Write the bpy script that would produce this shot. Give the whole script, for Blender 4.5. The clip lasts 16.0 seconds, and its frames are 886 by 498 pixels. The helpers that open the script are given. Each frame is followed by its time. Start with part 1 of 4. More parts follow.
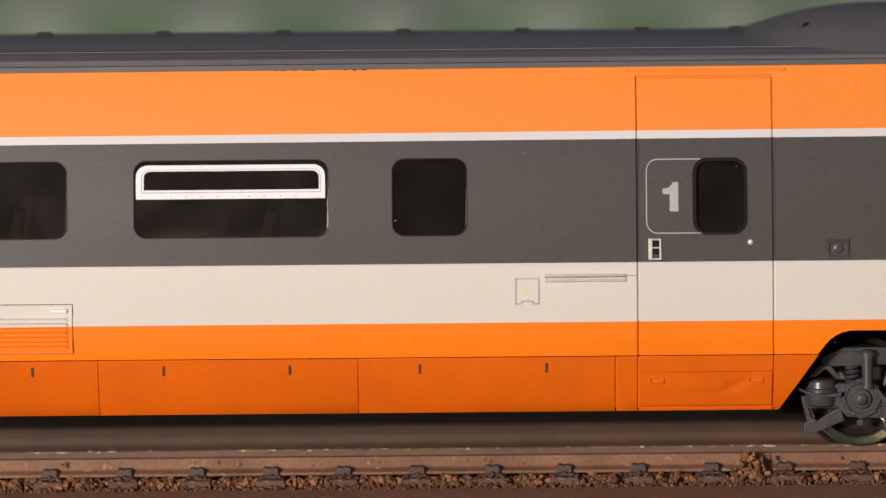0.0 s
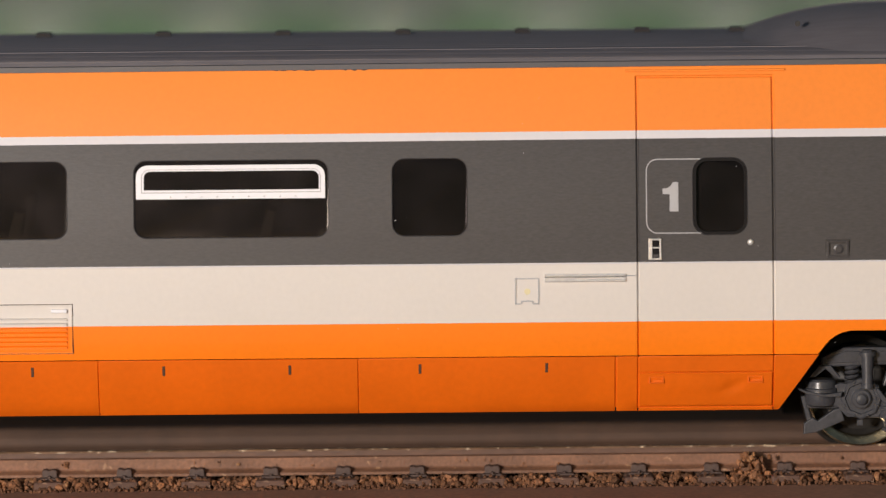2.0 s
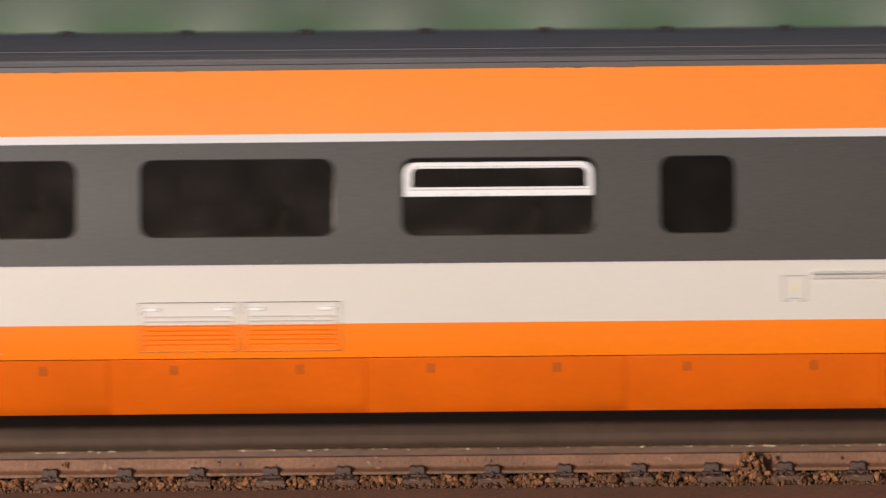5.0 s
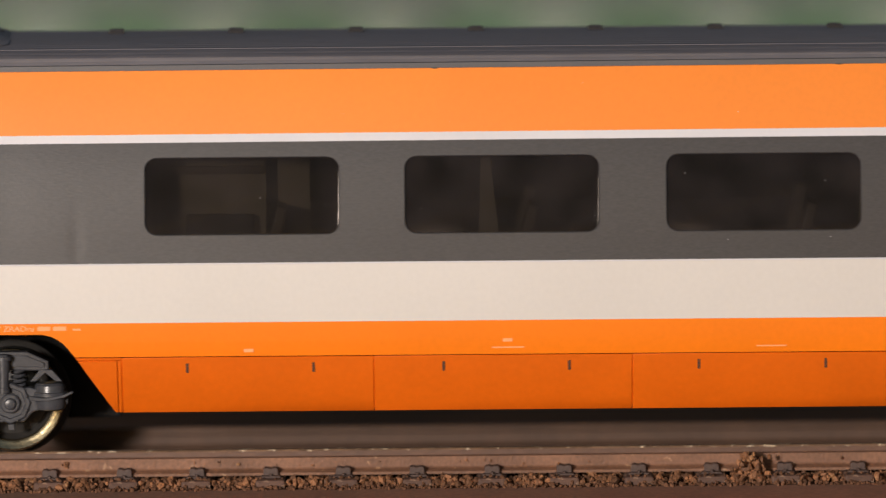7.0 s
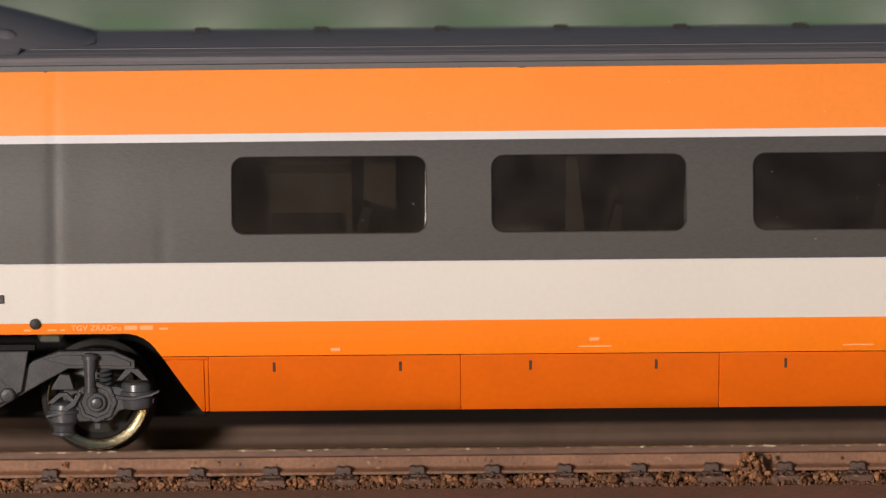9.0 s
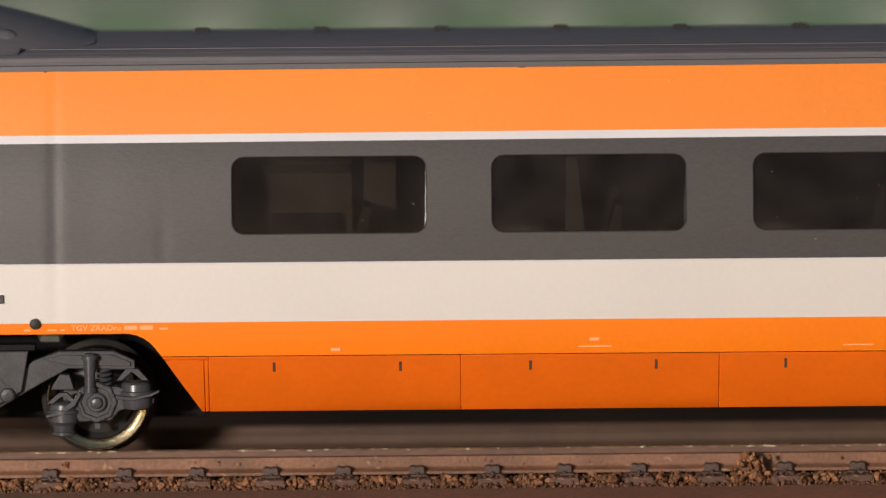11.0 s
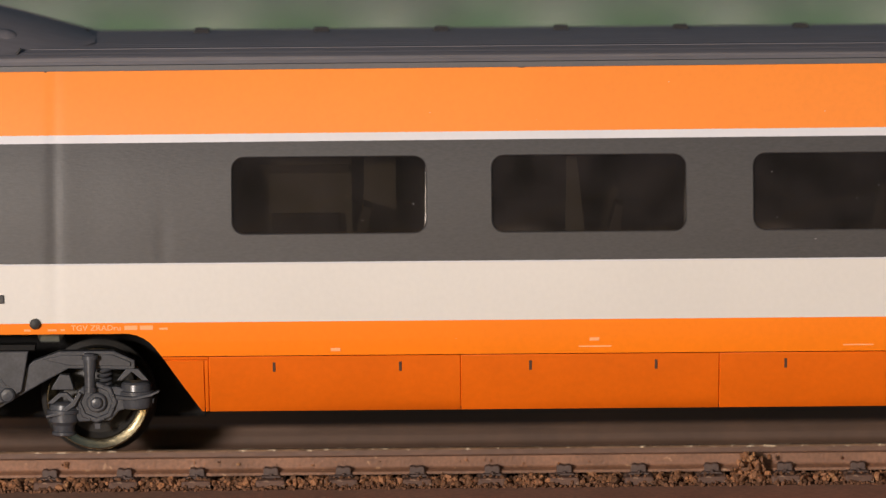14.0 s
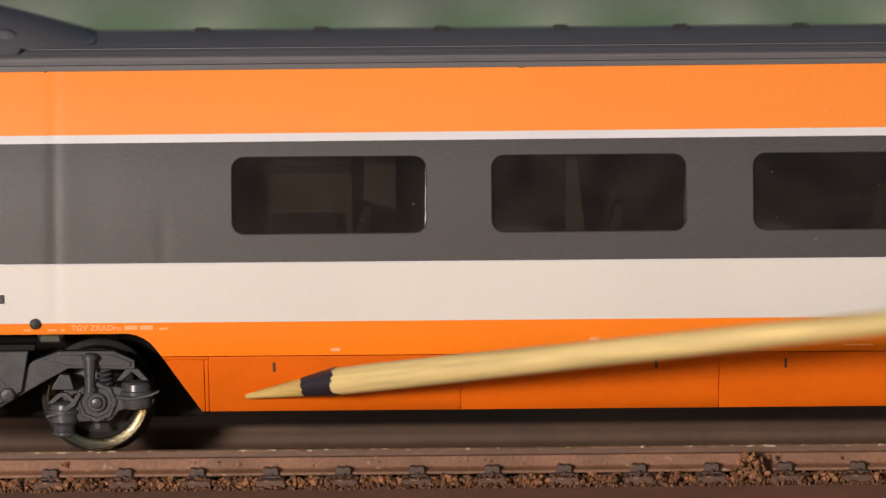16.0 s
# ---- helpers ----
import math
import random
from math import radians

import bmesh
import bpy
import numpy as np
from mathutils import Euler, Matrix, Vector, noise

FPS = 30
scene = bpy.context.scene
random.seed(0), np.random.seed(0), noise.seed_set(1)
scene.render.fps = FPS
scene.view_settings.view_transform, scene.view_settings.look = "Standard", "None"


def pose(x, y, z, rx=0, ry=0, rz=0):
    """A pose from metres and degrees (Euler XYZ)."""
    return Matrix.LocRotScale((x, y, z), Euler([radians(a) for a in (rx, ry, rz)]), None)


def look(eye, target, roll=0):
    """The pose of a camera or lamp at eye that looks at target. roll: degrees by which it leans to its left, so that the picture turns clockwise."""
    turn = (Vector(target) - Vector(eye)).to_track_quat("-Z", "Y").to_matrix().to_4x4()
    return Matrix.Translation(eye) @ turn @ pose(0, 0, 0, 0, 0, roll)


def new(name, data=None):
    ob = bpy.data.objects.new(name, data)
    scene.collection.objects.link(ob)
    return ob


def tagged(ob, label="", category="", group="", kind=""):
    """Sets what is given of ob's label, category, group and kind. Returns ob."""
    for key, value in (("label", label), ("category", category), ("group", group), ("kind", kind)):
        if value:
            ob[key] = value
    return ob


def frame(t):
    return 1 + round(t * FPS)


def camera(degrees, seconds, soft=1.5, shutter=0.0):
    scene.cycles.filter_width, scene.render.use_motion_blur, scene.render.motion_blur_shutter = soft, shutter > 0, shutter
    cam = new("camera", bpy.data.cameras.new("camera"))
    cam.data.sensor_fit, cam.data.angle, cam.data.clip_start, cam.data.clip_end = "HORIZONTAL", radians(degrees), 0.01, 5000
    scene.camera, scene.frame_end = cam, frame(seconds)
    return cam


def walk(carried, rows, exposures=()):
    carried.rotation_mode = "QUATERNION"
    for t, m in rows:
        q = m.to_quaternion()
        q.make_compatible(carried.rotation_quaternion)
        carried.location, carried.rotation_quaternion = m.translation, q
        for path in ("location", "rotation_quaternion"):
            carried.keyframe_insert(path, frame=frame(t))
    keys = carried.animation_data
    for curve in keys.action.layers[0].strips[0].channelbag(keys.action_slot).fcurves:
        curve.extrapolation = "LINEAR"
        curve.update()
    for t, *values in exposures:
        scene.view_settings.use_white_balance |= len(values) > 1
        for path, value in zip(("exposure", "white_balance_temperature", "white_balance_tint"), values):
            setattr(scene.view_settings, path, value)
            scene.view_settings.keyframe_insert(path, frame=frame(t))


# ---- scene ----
# A model coach (scale 1:87) on a garden layout. Plan numbers are in millimetres and are turned into metres by MM.
MM = 0.001

# camera: stands still on a stand before the track
cam = camera(7.46, 16.0, soft=1.15, shutter=0.5)
EYE, AIM = (0.0, -0.6256, 0.0830), (0.0, 0.0, 0.01945)
walk(cam, [(0.0, look(EYE, AIM, -0.56)), (16.0, look(EYE, AIM, -0.56))], [(0.0, 0.0), (16.0, 0.0)])
cam.data.dof.use_dof = True
cam.data.dof.focus_distance = 0.6325
cam.data.dof.aperture_fstop = 14.0

# warm low light from the front left, and the open sky
SUN_WAY = Vector((0.45, 1.0, -0.156)).normalized()
world = bpy.data.worlds.new("sky")
scene.world = world
world.use_nodes = True
wn = world.node_tree.nodes
sky = wn.new("ShaderNodeTexSky")
sky.sky_type = "NISHITA"
sky.sun_disc = False
sky.sun_elevation = math.asin(-SUN_WAY.z)
sky.sun_rotation = math.atan2(-SUN_WAY.x, -SUN_WAY.y)
wn["Background"].inputs["Strength"].default_value = 0.06
world.node_tree.links.new(sky.outputs["Color"], wn["Background"].inputs["Color"])
# the lamp that lights the scene, out of view to the front left
lamp_data = bpy.data.lights.new("lamp", "AREA")
lamp_data.shape, lamp_data.size = "DISK", 0.085
lamp_data.energy, lamp_data.color = 6.5, (1.0, 0.907, 0.85)
lamp = new("lamp", lamp_data)
LAMP_AT = Vector((-0.01, 0.0, 0.02)) - SUN_WAY * 0.8
lamp.matrix_world = look(LAMP_AT, (-0.01, 0.0, 0.02))


# ---- materials ----
def mat(name, col, rough=0.5, metal=0.0, grain=0.0, grain_size=0.4, stain=0.0, stain_size=12.0, bump=0.0, bump_size=0.3,
        tint=None, stretch=(1, 1, 1), piece=0.0, coat=0.0, spec=0.5, fleck=None):
    """A procedural surface. Sizes are in millimetres; grain and stain are the shares by which the colour varies."""
    m = bpy.data.materials.new(name)
    m.use_nodes = True
    t = m.node_tree
    n, l = t.nodes, t.links
    b = n["Principled BSDF"]
    b.inputs["Roughness"].default_value = rough
    b.inputs["Metallic"].default_value = metal
    b.inputs["Coat Weight"].default_value = coat
    b.inputs["Specular IOR Level"].default_value = spec
    co = n.new("ShaderNodeTexCoord")
    mp = n.new("ShaderNodeMapping")
    mp.inputs["Scale"].default_value = stretch
    l.new(co.outputs["Object"], mp.inputs["Vector"])

    def noisy(size, detail=4.0):
        x = n.new("ShaderNodeTexNoise")
        x.inputs["Scale"].default_value = 1000.0 / size
        x.inputs["Detail"].default_value = detail
        l.new(mp.outputs["Vector"], x.inputs["Vector"])
        return x

    rgb = n.new("ShaderNodeRGB")
    rgb.outputs[0].default_value = (*col, 1)
    last = rgb.outputs[0]
    for share, size in ((grain, grain_size), (stain, stain_size)):
        if share:
            x = noisy(size)
            r = n.new("ShaderNodeMapRange")
            r.inputs["From Min"].default_value, r.inputs["From Max"].default_value = 0.25, 0.75
            l.new(x.outputs["Fac"], r.inputs["Value"])
            mix = n.new("ShaderNodeMix")
            mix.data_type = "RGBA"
            l.new(r.outputs["Result"], mix.inputs["Factor"])
            dark = n.new("ShaderNodeMix")
            dark.data_type, dark.blend_type = "RGBA", "MULTIPLY"
            dark.inputs["Factor"].default_value = 1.0
            l.new(last, dark.inputs["A"])
            g = tint if tint else (1, 1, 1)
            dark.inputs["B"].default_value = (*[(1 - share) * c for c in g], 1)
            light = n.new("ShaderNodeMix")
            light.data_type, light.blend_type = "RGBA", "MULTIPLY"
            light.inputs["Factor"].default_value = 1.0
            l.new(last, light.inputs["A"])
            light.inputs["B"].default_value = (1 + share, 1 + share, 1 + share, 1)
            l.new(dark.outputs["Result"], mix.inputs["A"])
            l.new(light.outputs["Result"], mix.inputs["B"])
            last = mix.outputs["Result"]
    if piece:
        ge = n.new("ShaderNodeNewGeometry")
        oi = n.new("ShaderNodeObjectInfo")
        ad = n.new("ShaderNodeMath")
        ad.operation = "ADD"
        l.new(ge.outputs["Random Per Island"], ad.inputs[0])
        l.new(oi.outputs["Random"], ad.inputs[1])
        wr = n.new("ShaderNodeMath")
        wr.operation = "FRACT"
        l.new(ad.outputs[0], wr.inputs[0])
        hs = n.new("ShaderNodeHueSaturation")
        r = n.new("ShaderNodeMapRange")
        r.inputs["To Min"].default_value, r.inputs["To Max"].default_value = 1 - piece, 1 + piece
        l.new(wr.outputs[0], r.inputs["Value"])
        l.new(r.outputs["Result"], hs.inputs["Value"])
        l.new(last, hs.inputs["Color"])
        last = hs.outputs["Color"]
    if fleck:
        # bright worn flecks: colour, size, share of the noise above which they show
        x = noisy(fleck[1], 3.0)
        r = n.new("ShaderNodeMapRange")
        r.inputs["From Min"].default_value, r.inputs["From Max"].default_value = fleck[2], fleck[2] + 0.05
        l.new(x.outputs["Fac"], r.inputs["Value"])
        mix = n.new("ShaderNodeMix")
        mix.data_type = "RGBA"
        l.new(r.outputs["Result"], mix.inputs["Factor"])
        l.new(last, mix.inputs["A"])
        mix.inputs["B"].default_value = (*fleck[0], 1)
        last = mix.outputs["Result"]
    l.new(last, b.inputs["Base Color"])
    if bump:
        x = noisy(bump_size, 3.0)
        bp = n.new("ShaderNodeBump")
        bp.inputs["Strength"].default_value = bump
        bp.inputs["Distance"].default_value = 0.0001
        l.new(x.outputs["Fac"], bp.inputs["Height"])
        l.new(bp.outputs["Normal"], b.inputs["Normal"])
    return m


def glass(name, tint, rough=0.06, gloss=0.06, haze=0.10):
    """Tinted clear plastic with a smudged, slightly hazy face."""
    m = bpy.data.materials.new(name)
    m.use_nodes = True
    n, l = m.node_tree.nodes, m.node_tree.links
    n.remove(n["Principled BSDF"])
    tr = n.new("ShaderNodeBsdfTransparent")
    tr.inputs["Color"].default_value = (*tint, 1)
    df = n.new("ShaderNodeBsdfDiffuse")
    df.inputs["Color"].default_value = (0.12, 0.098, 0.10, 1)
    gl = n.new("ShaderNodeBsdfGlossy")
    gl.inputs["Roughness"].default_value = rough
    co = n.new("ShaderNodeTexCoord")
    nz = n.new("ShaderNodeTexNoise")
    nz.inputs["Scale"].default_value = 260.0
    nz.inputs["Detail"].default_value = 5.0
    l.new(co.outputs["Object"], nz.inputs["Vector"])
    rg = n.new("ShaderNodeMapRange")
    rg.inputs["From Min"].default_value, rg.inputs["From Max"].default_value = 0.3, 0.7
    rg.inputs["To Min"].default_value, rg.inputs["To Max"].default_value = haze * 0.5, haze * 1.6
    l.new(nz.outputs["Fac"], rg.inputs["Value"])
    m1 = n.new("ShaderNodeMixShader")
    l.new(rg.outputs["Result"], m1.inputs["Fac"])
    l.new(tr.outputs[0], m1.inputs[1])
    l.new(df.outputs[0], m1.inputs[2])
    mx = n.new("ShaderNodeMixShader")
    mx.inputs["Fac"].default_value = gloss
    l.new(m1.outputs[0], mx.inputs[1])
    l.new(gl.outputs[0], mx.inputs[2])
    l.new(mx.outputs[0], n["Material Output"].inputs["Surface"])
    return m


M_ORANGE = mat("orange_paint", (0.90, 0.252, 0.027), 0.42, spec=0.4, grain=0.03, grain_size=0.5, stain=0.04, stain_size=20, bump=0.05, bump_size=0.35)
M_ORANGE_LOW = mat("orange_sill_paint", (0.90, 0.205, 0.004), 0.45, spec=0.25, grain=0.03, grain_size=0.5, stain=0.04, stain_size=15, bump=0.05, bump_size=0.35)
M_SKIRT = mat("orange_skirt_plastic", (0.71, 0.127, 0.003), 0.5, spec=0.22, grain=0.04, grain_size=0.6, stain=0.08, stain_size=9, bump=0.06, bump_size=0.5)
M_STRIPE = mat("pale_grey_stripe_paint", (0.64, 0.63, 0.67), 0.45, grain=0.02, stain=0.04, bump=0.05)
M_WHITE = mat("cream_white_paint", (0.65, 0.613, 0.575), 0.45, grain=0.02, grain_size=0.5, stain=0.03, stain_size=18, bump=0.05, bump_size=0.4)
M_GREY = mat("dark_grey_paint", (0.0475, 0.0440, 0.0455), 0.37, grain=0.2, grain_size=0.16, stain=0.07, stain_size=14, bump=0.10, bump_size=0.16, stretch=(0.3, 1, 1))
M_ROOF = mat("slate_grey_roof_paint", (0.132, 0.124, 0.136), 0.55, spec=0.3, grain=0.10, grain_size=0.5, stain=0.12, stain_size=7, bump=0.15, stretch=(0.15, 1, 1))
M_ROOF_EDGE = mat("grey_gutter_paint", (0.08, 0.076, 0.081), 0.5, grain=0.08, stain=0.10, stain_size=6)
M_STUD = mat("dark_grey_stud_plastic", (0.026, 0.024, 0.025), 0.7, spec=0.2, grain=0.15, stain=0.1)
M_INNER = mat("black_inner_plastic", (0.019, 0.017, 0.016), 0.6, grain=0.1)
M_FRAME = mat("dark_bogie_plastic", (0.054, 0.055, 0.062), 0.30, grain=0.25, grain_size=0.3, stain=0.25, stain_size=2.0, bump=0.12, bump_size=0.4, spec=0.5)
M_WHEEL = mat("blackened_wheel_metal", (0.019, 0.017, 0.015), 0.5, 0.2, grain=0.15, stain=0.2, stain_size=3)
M_TREAD = mat("polished_wheel_tread", (0.42, 0.35, 0.22), 0.20, 1.0, bump=0.22, bump_size=0.45, grain=0.1, stain=0.15, stain_size=2)
M_RUBBER_SHADE = mat("black_rubber", (0.008, 0.007, 0.007), 0.7, grain=0.1, spec=0.2)
M_CHROME = mat("chrome", (0.88, 0.87, 0.85), 0.28, 0.6, grain=0.08, bump=0.5, bump_size=0.5)
M_WINFRAME = mat("white_window_frame_paint", (0.82, 0.82, 0.86), 0.4, grain=0.03, stain=0.04, stain_size=3)
M_GREYPRINT = mat("pale_grey_print", (0.41, 0.41, 0.425), 0.5, grain=0.04)
M_WHITEPRINT = mat("white_print", (0.86, 0.44, 0.22), 0.5, grain=0.05)
M_BARPRINT = mat("faint_white_print", (0.88, 0.36, 0.14), 0.5, grain=0.05)
M_YELLOW = mat("yellow_print", (0.70, 0.63, 0.38), 0.5, grain=0.05)
M_SLOT = mat("shaded_slot", (0.11, 0.075, 0.055), 0.7, grain=0.1)
M_LATCH = mat("brown_latch_plastic", (0.085, 0.040, 0.024), 0.55, grain=0.15)
M_DARKLINE = mat("dark_recess", (0.03, 0.025, 0.022), 0.6, grain=0.1)
M_RAIL = mat("rust_brown_rail_paint", (0.196, 0.094, 0.053), 0.62, fleck=((0.36, 0.21, 0.12), 0.7, 0.67), grain=0.28, grain_size=0.35, stain=0.28, stain_size=5, bump=0.8, bump_size=0.35)
# darker copy of the rail brown: the coach's shade put into the colour
M_RAIL_SHADED = mat("dull_brown_rail_paint", (0.080, 0.041, 0.023), 0.65, grain=0.15, grain_size=0.8, stain=0.2, stain_size=5, bump=0.3)
M_RAIL_HEAD = mat("dirty_rail_head", (0.115, 0.057, 0.035), 0.55, grain=0.2, grain_size=0.5, stain=0.2, stain_size=4, bump=0.4, stretch=(0.4, 1, 1))
M_RAILTOP = mat("worn_rail_top", (0.22, 0.13, 0.078), 0.4, 0.2, fleck=((0.85, 0.68, 0.48), 0.5, 0.59), grain=0.5, grain_size=0.7, stain=0.4, stain_size=4, stretch=(0.55, 1, 1))
M_SLEEPER = mat("dusty_sleeper_plastic", (0.112, 0.057, 0.038), 0.75, fleck=((0.24, 0.145, 0.095), 0.8, 0.6), grain=0.2, grain_size=0.5, stain=0.2, stain_size=3, bump=0.4, piece=0.15)
M_CHAIR = mat("dark_chair_plastic", (0.074, 0.041, 0.031), 0.6, fleck=((0.16, 0.09, 0.06), 0.9, 0.64), grain=0.2, grain_size=0.5, stain=0.2, stain_size=3, bump=0.3)
M_STONE = mat("rust_ballast_stone", (0.20, 0.086, 0.037), 0.75, fleck=((0.36, 0.175, 0.075), 2.0, 0.62), grain=0.25, grain_size=0.4, stain=0.15, stain_size=5, bump=0.4, bump_size=0.25, piece=0.5)
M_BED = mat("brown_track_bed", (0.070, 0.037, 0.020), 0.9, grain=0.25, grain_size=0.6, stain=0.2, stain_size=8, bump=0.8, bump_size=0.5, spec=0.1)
M_EDGE = mat("brown_painted_bed_edge", (0.20, 0.107, 0.070), 0.65, fleck=((0.28, 0.165, 0.11), 1.2, 0.68), grain=0.2, grain_size=0.5, stain=0.15, stain_size=6, bump=0.25, bump_size=0.8)
M_DIRT = mat("caked_brown_dirt", (0.130, 0.064, 0.037), 0.9, spec=0.1, grain=0.3, grain_size=0.4, piece=0.35)
M_GROUND = mat("dry_soil", (0.15, 0.07, 0.037), 0.95, spec=0.05, grain=0.25, grain_size=2, stain=0.25, stain_size=40, bump=0.8, bump_size=1.5)
M_GRASS = mat("green_grass_fibre", (0.29, 0.47, 0.27), 0.85, grain=0.25, grain_size=2, stain=0.3, stain_size=30, piece=0.35)
M_BUSH = mat("pale_green_foliage", (0.80, 0.86, 0.77), 0.85, grain=0.2, grain_size=1.5, stain=0.2, stain_size=8, piece=0.3)
M_BACK = mat("grey_backdrop_paint", (0.26, 0.25, 0.27), 0.9, grain=0.06, grain_size=30, stain=0.10, stain_size=160)
M_WOOD = mat("bamboo", (0.67, 0.505, 0.215), 0.5, grain=0.24, grain_size=0.5, stain=0.14, stain_size=3, bump=0.3, bump_size=0.3, stretch=(1, 1, 0.06))
M_TIP = mat("dark_bamboo_tip", (0.54, 0.37, 0.12), 0.5, grain=0.2, grain_size=0.35, stain=0.2, stain_size=2, bump=0.3, bump_size=0.3, stretch=(1, 1, 0.12))
M_INK = mat("black_ink", (0.016, 0.013, 0.020), 0.45, grain=0.3, grain_size=0.6)
M_TANK = mat("pale_tank_paint", (0.24, 0.24, 0.20), 0.4, grain=0.05)
M_SEAT = mat("tan_seat_plastic", (0.15, 0.128, 0.10), 0.5, grain=0.05, stain=0.06, stain_size=5)
M_WALLIN = mat("beige_partition_plastic", (0.34, 0.32, 0.25), 0.5, grain=0.05, stain=0.06, stain_size=5)
M_PANE = glass("tinted_window_pane", (0.225, 0.20, 0.178), 0.10, 0.010, 0.085)
M_PANE_DARK = glass("dark_tinted_pane", (0.06, 0.050, 0.052), 0.12, 0.010, 0.06)


# ---- mesh helpers ----
def link_mesh(name, bm, materials, parent=None, smooth=False):
    """Links a bmesh drawn in millimetres as one object."""
    for v in bm.verts:
        v.co *= MM
    bmesh.ops.recalc_face_normals(bm, faces=bm.faces[:])
    me = bpy.data.meshes.new(name)
    bm.to_mesh(me)
    bm.free()
    for m in (materials if isinstance(materials, (list, tuple)) else [materials]):
        me.materials.append(m)
    if smooth:
        me.shade_smooth()
        me.set_sharp_from_angle(angle=radians(35 if smooth is True else smooth))
    ob = new(name, me)
    ob.parent = parent
    return ob


def part(name, bm, material, parent, label="", smooth=False):
    ob = link_mesh(name, bm, material, parent, smooth)
    return tagged(ob, label) if label else ob


def box(bm, x0, x1, y0, y1, z0, z1, bevel=0.0, mi=0):
    vs = [bm.verts.new(p) for p in ((x0, y0, z0), (x1, y0, z0), (x1, y1, z0), (x0, y1, z0),
                                    (x0, y0, z1), (x1, y0, z1), (x1, y1, z1), (x0, y1, z1))]
    fs = [bm.faces.new([vs[i] for i in f]) for f in ((0, 3, 2, 1), (4, 5, 6, 7), (0, 1, 5, 4), (1, 2, 6, 5), (2, 3, 7, 6), (3, 0, 4, 7))]
    for f in fs:
        f.material_index = mi
    if bevel:
        es = list({e for f in fs for e in f.edges})
        bmesh.ops.bevel(bm, geom=es, offset=bevel, segments=2, affect="EDGES", profile=0.5)
    return vs


def prism(bm, pts, y0, y1, bevel=0.0):
    """A plate with the outline pts (x, z), from depth y0 to y1."""
    a = [bm.verts.new((x, y0, z)) for x, z in pts]
    b = [bm.verts.new((x, y1, z)) for x, z in pts]
    k = len(pts)
    fs = [bm.faces.new(a), bm.faces.new(b[::-1])]
    for i in range(k):
        fs.append(bm.faces.new((a[i], b[i], b[(i + 1) % k], a[(i + 1) % k])))
    if bevel:
        bmesh.ops.recalc_face_normals(bm, faces=fs)
        bmesh.ops.bevel(bm, geom=list(fs[0].edges), offset=bevel, segments=2, affect="EDGES", profile=0.5)


def turned(bm, prof_pts, axis="z", at=(0, 0, 0), seg=24, mi=0, caps=True):
    """A lathe form: prof_pts are (radius, height) along the axis."""
    rings = []
    for r, h in prof_pts:
        ring = []
        for i in range(seg):
            a = 2 * math.pi * i / seg
            c, s = r * math.cos(a), r * math.sin(a)
            p = (c, s, h) if axis == "z" else (c, h, s) if axis == "y" else (h, c, s)
            ring.append(bm.verts.new((p[0] + at[0], p[1] + at[1], p[2] + at[2])))
        rings.append(ring)
    for ra, rb in zip(rings, rings[1:]):
        for i in range(seg):
            f = bm.faces.new((ra[i], ra[(i + 1) % seg], rb[(i + 1) % seg], rb[i]))
            f.material_index = mi
    for ring in (rings[0], rings[-1]) if caps else ():
        bm.faces.new(ring).material_index = mi


def rounded(x0, x1, z0, z1, r, n=6):
    """A rounded rectangle, counterclockwise from the lower right corner: four lists, one a corner."""
    out = []
    for cx, cz, a0 in ((x1 - r, z0 + r, -90), (x1 - r, z1 - r, 0), (x0 + r, z1 - r, 90), (x0 + r, z0 + r, 180)):
        out.append([(cx + r * math.cos(radians(a0 + 90 * i / n)), cz + r * math.sin(radians(a0 + 90 * i / n))) for i in range(n + 1)])
    return out


# ---- the coach's side: depth of the wall by height ----
PROFILE = ((4.4, 2.3), (6.5, 1.25), (8.0, 0.74), (9.5, 0.35), (10.2, 0.215), (11.0, 0.11), (12.0, 0.035), (13.0, 0.0), (18.2, 0.05), (22.0, 0.30), (26.0, 0.75), (29.9, 1.40), (33.0, 2.05), (36.2, 2.95))
HALF = 16.2


def wall_y(z):
    for (za, ya), (zb, yb) in zip(PROFILE, PROFILE[1:]):
        if z <= zb:
            return ya + (yb - ya) * (z - za) / (zb - za)
    return PROFILE[-1][1]


def sink(x):
    """How far the upper bands lie below their level at a place along the coach."""
    return 0.0018 * (-10 - x)


def dents(x, z):
    """The creased and dimpled shell near the coach's end."""
    d = 0.032 * math.exp(-((x + 141.45) / 0.6) ** 2)
    d += 0.035 * math.exp(-((x + 131.3 - 0.9 * (z - 20.3)) / 0.7) ** 2 - ((z - 20.3) / 1.2) ** 2)
    d += 0.020 * math.exp(-((x + 138.0) / 2.2) ** 2 - ((z - 24.0) / 4.0) ** 2)
    return d


Z_ARCH, Z_SILL, Z_WHITE, Z_GREY, Z_STRIPE0, Z_STRIPE1, Z_TOP = 11.7, 9.52, 12.72, 18.25, 29.55, 30.3, 36.12
BANDS = ((Z_WHITE, 0), (Z_GREY, 1), (Z_STRIPE0, 2), (Z_STRIPE1, 3), (99, 4))
LIVERY = [M_ORANGE_LOW, M_WHITE, M_GREY, M_STRIPE, M_ORANGE]


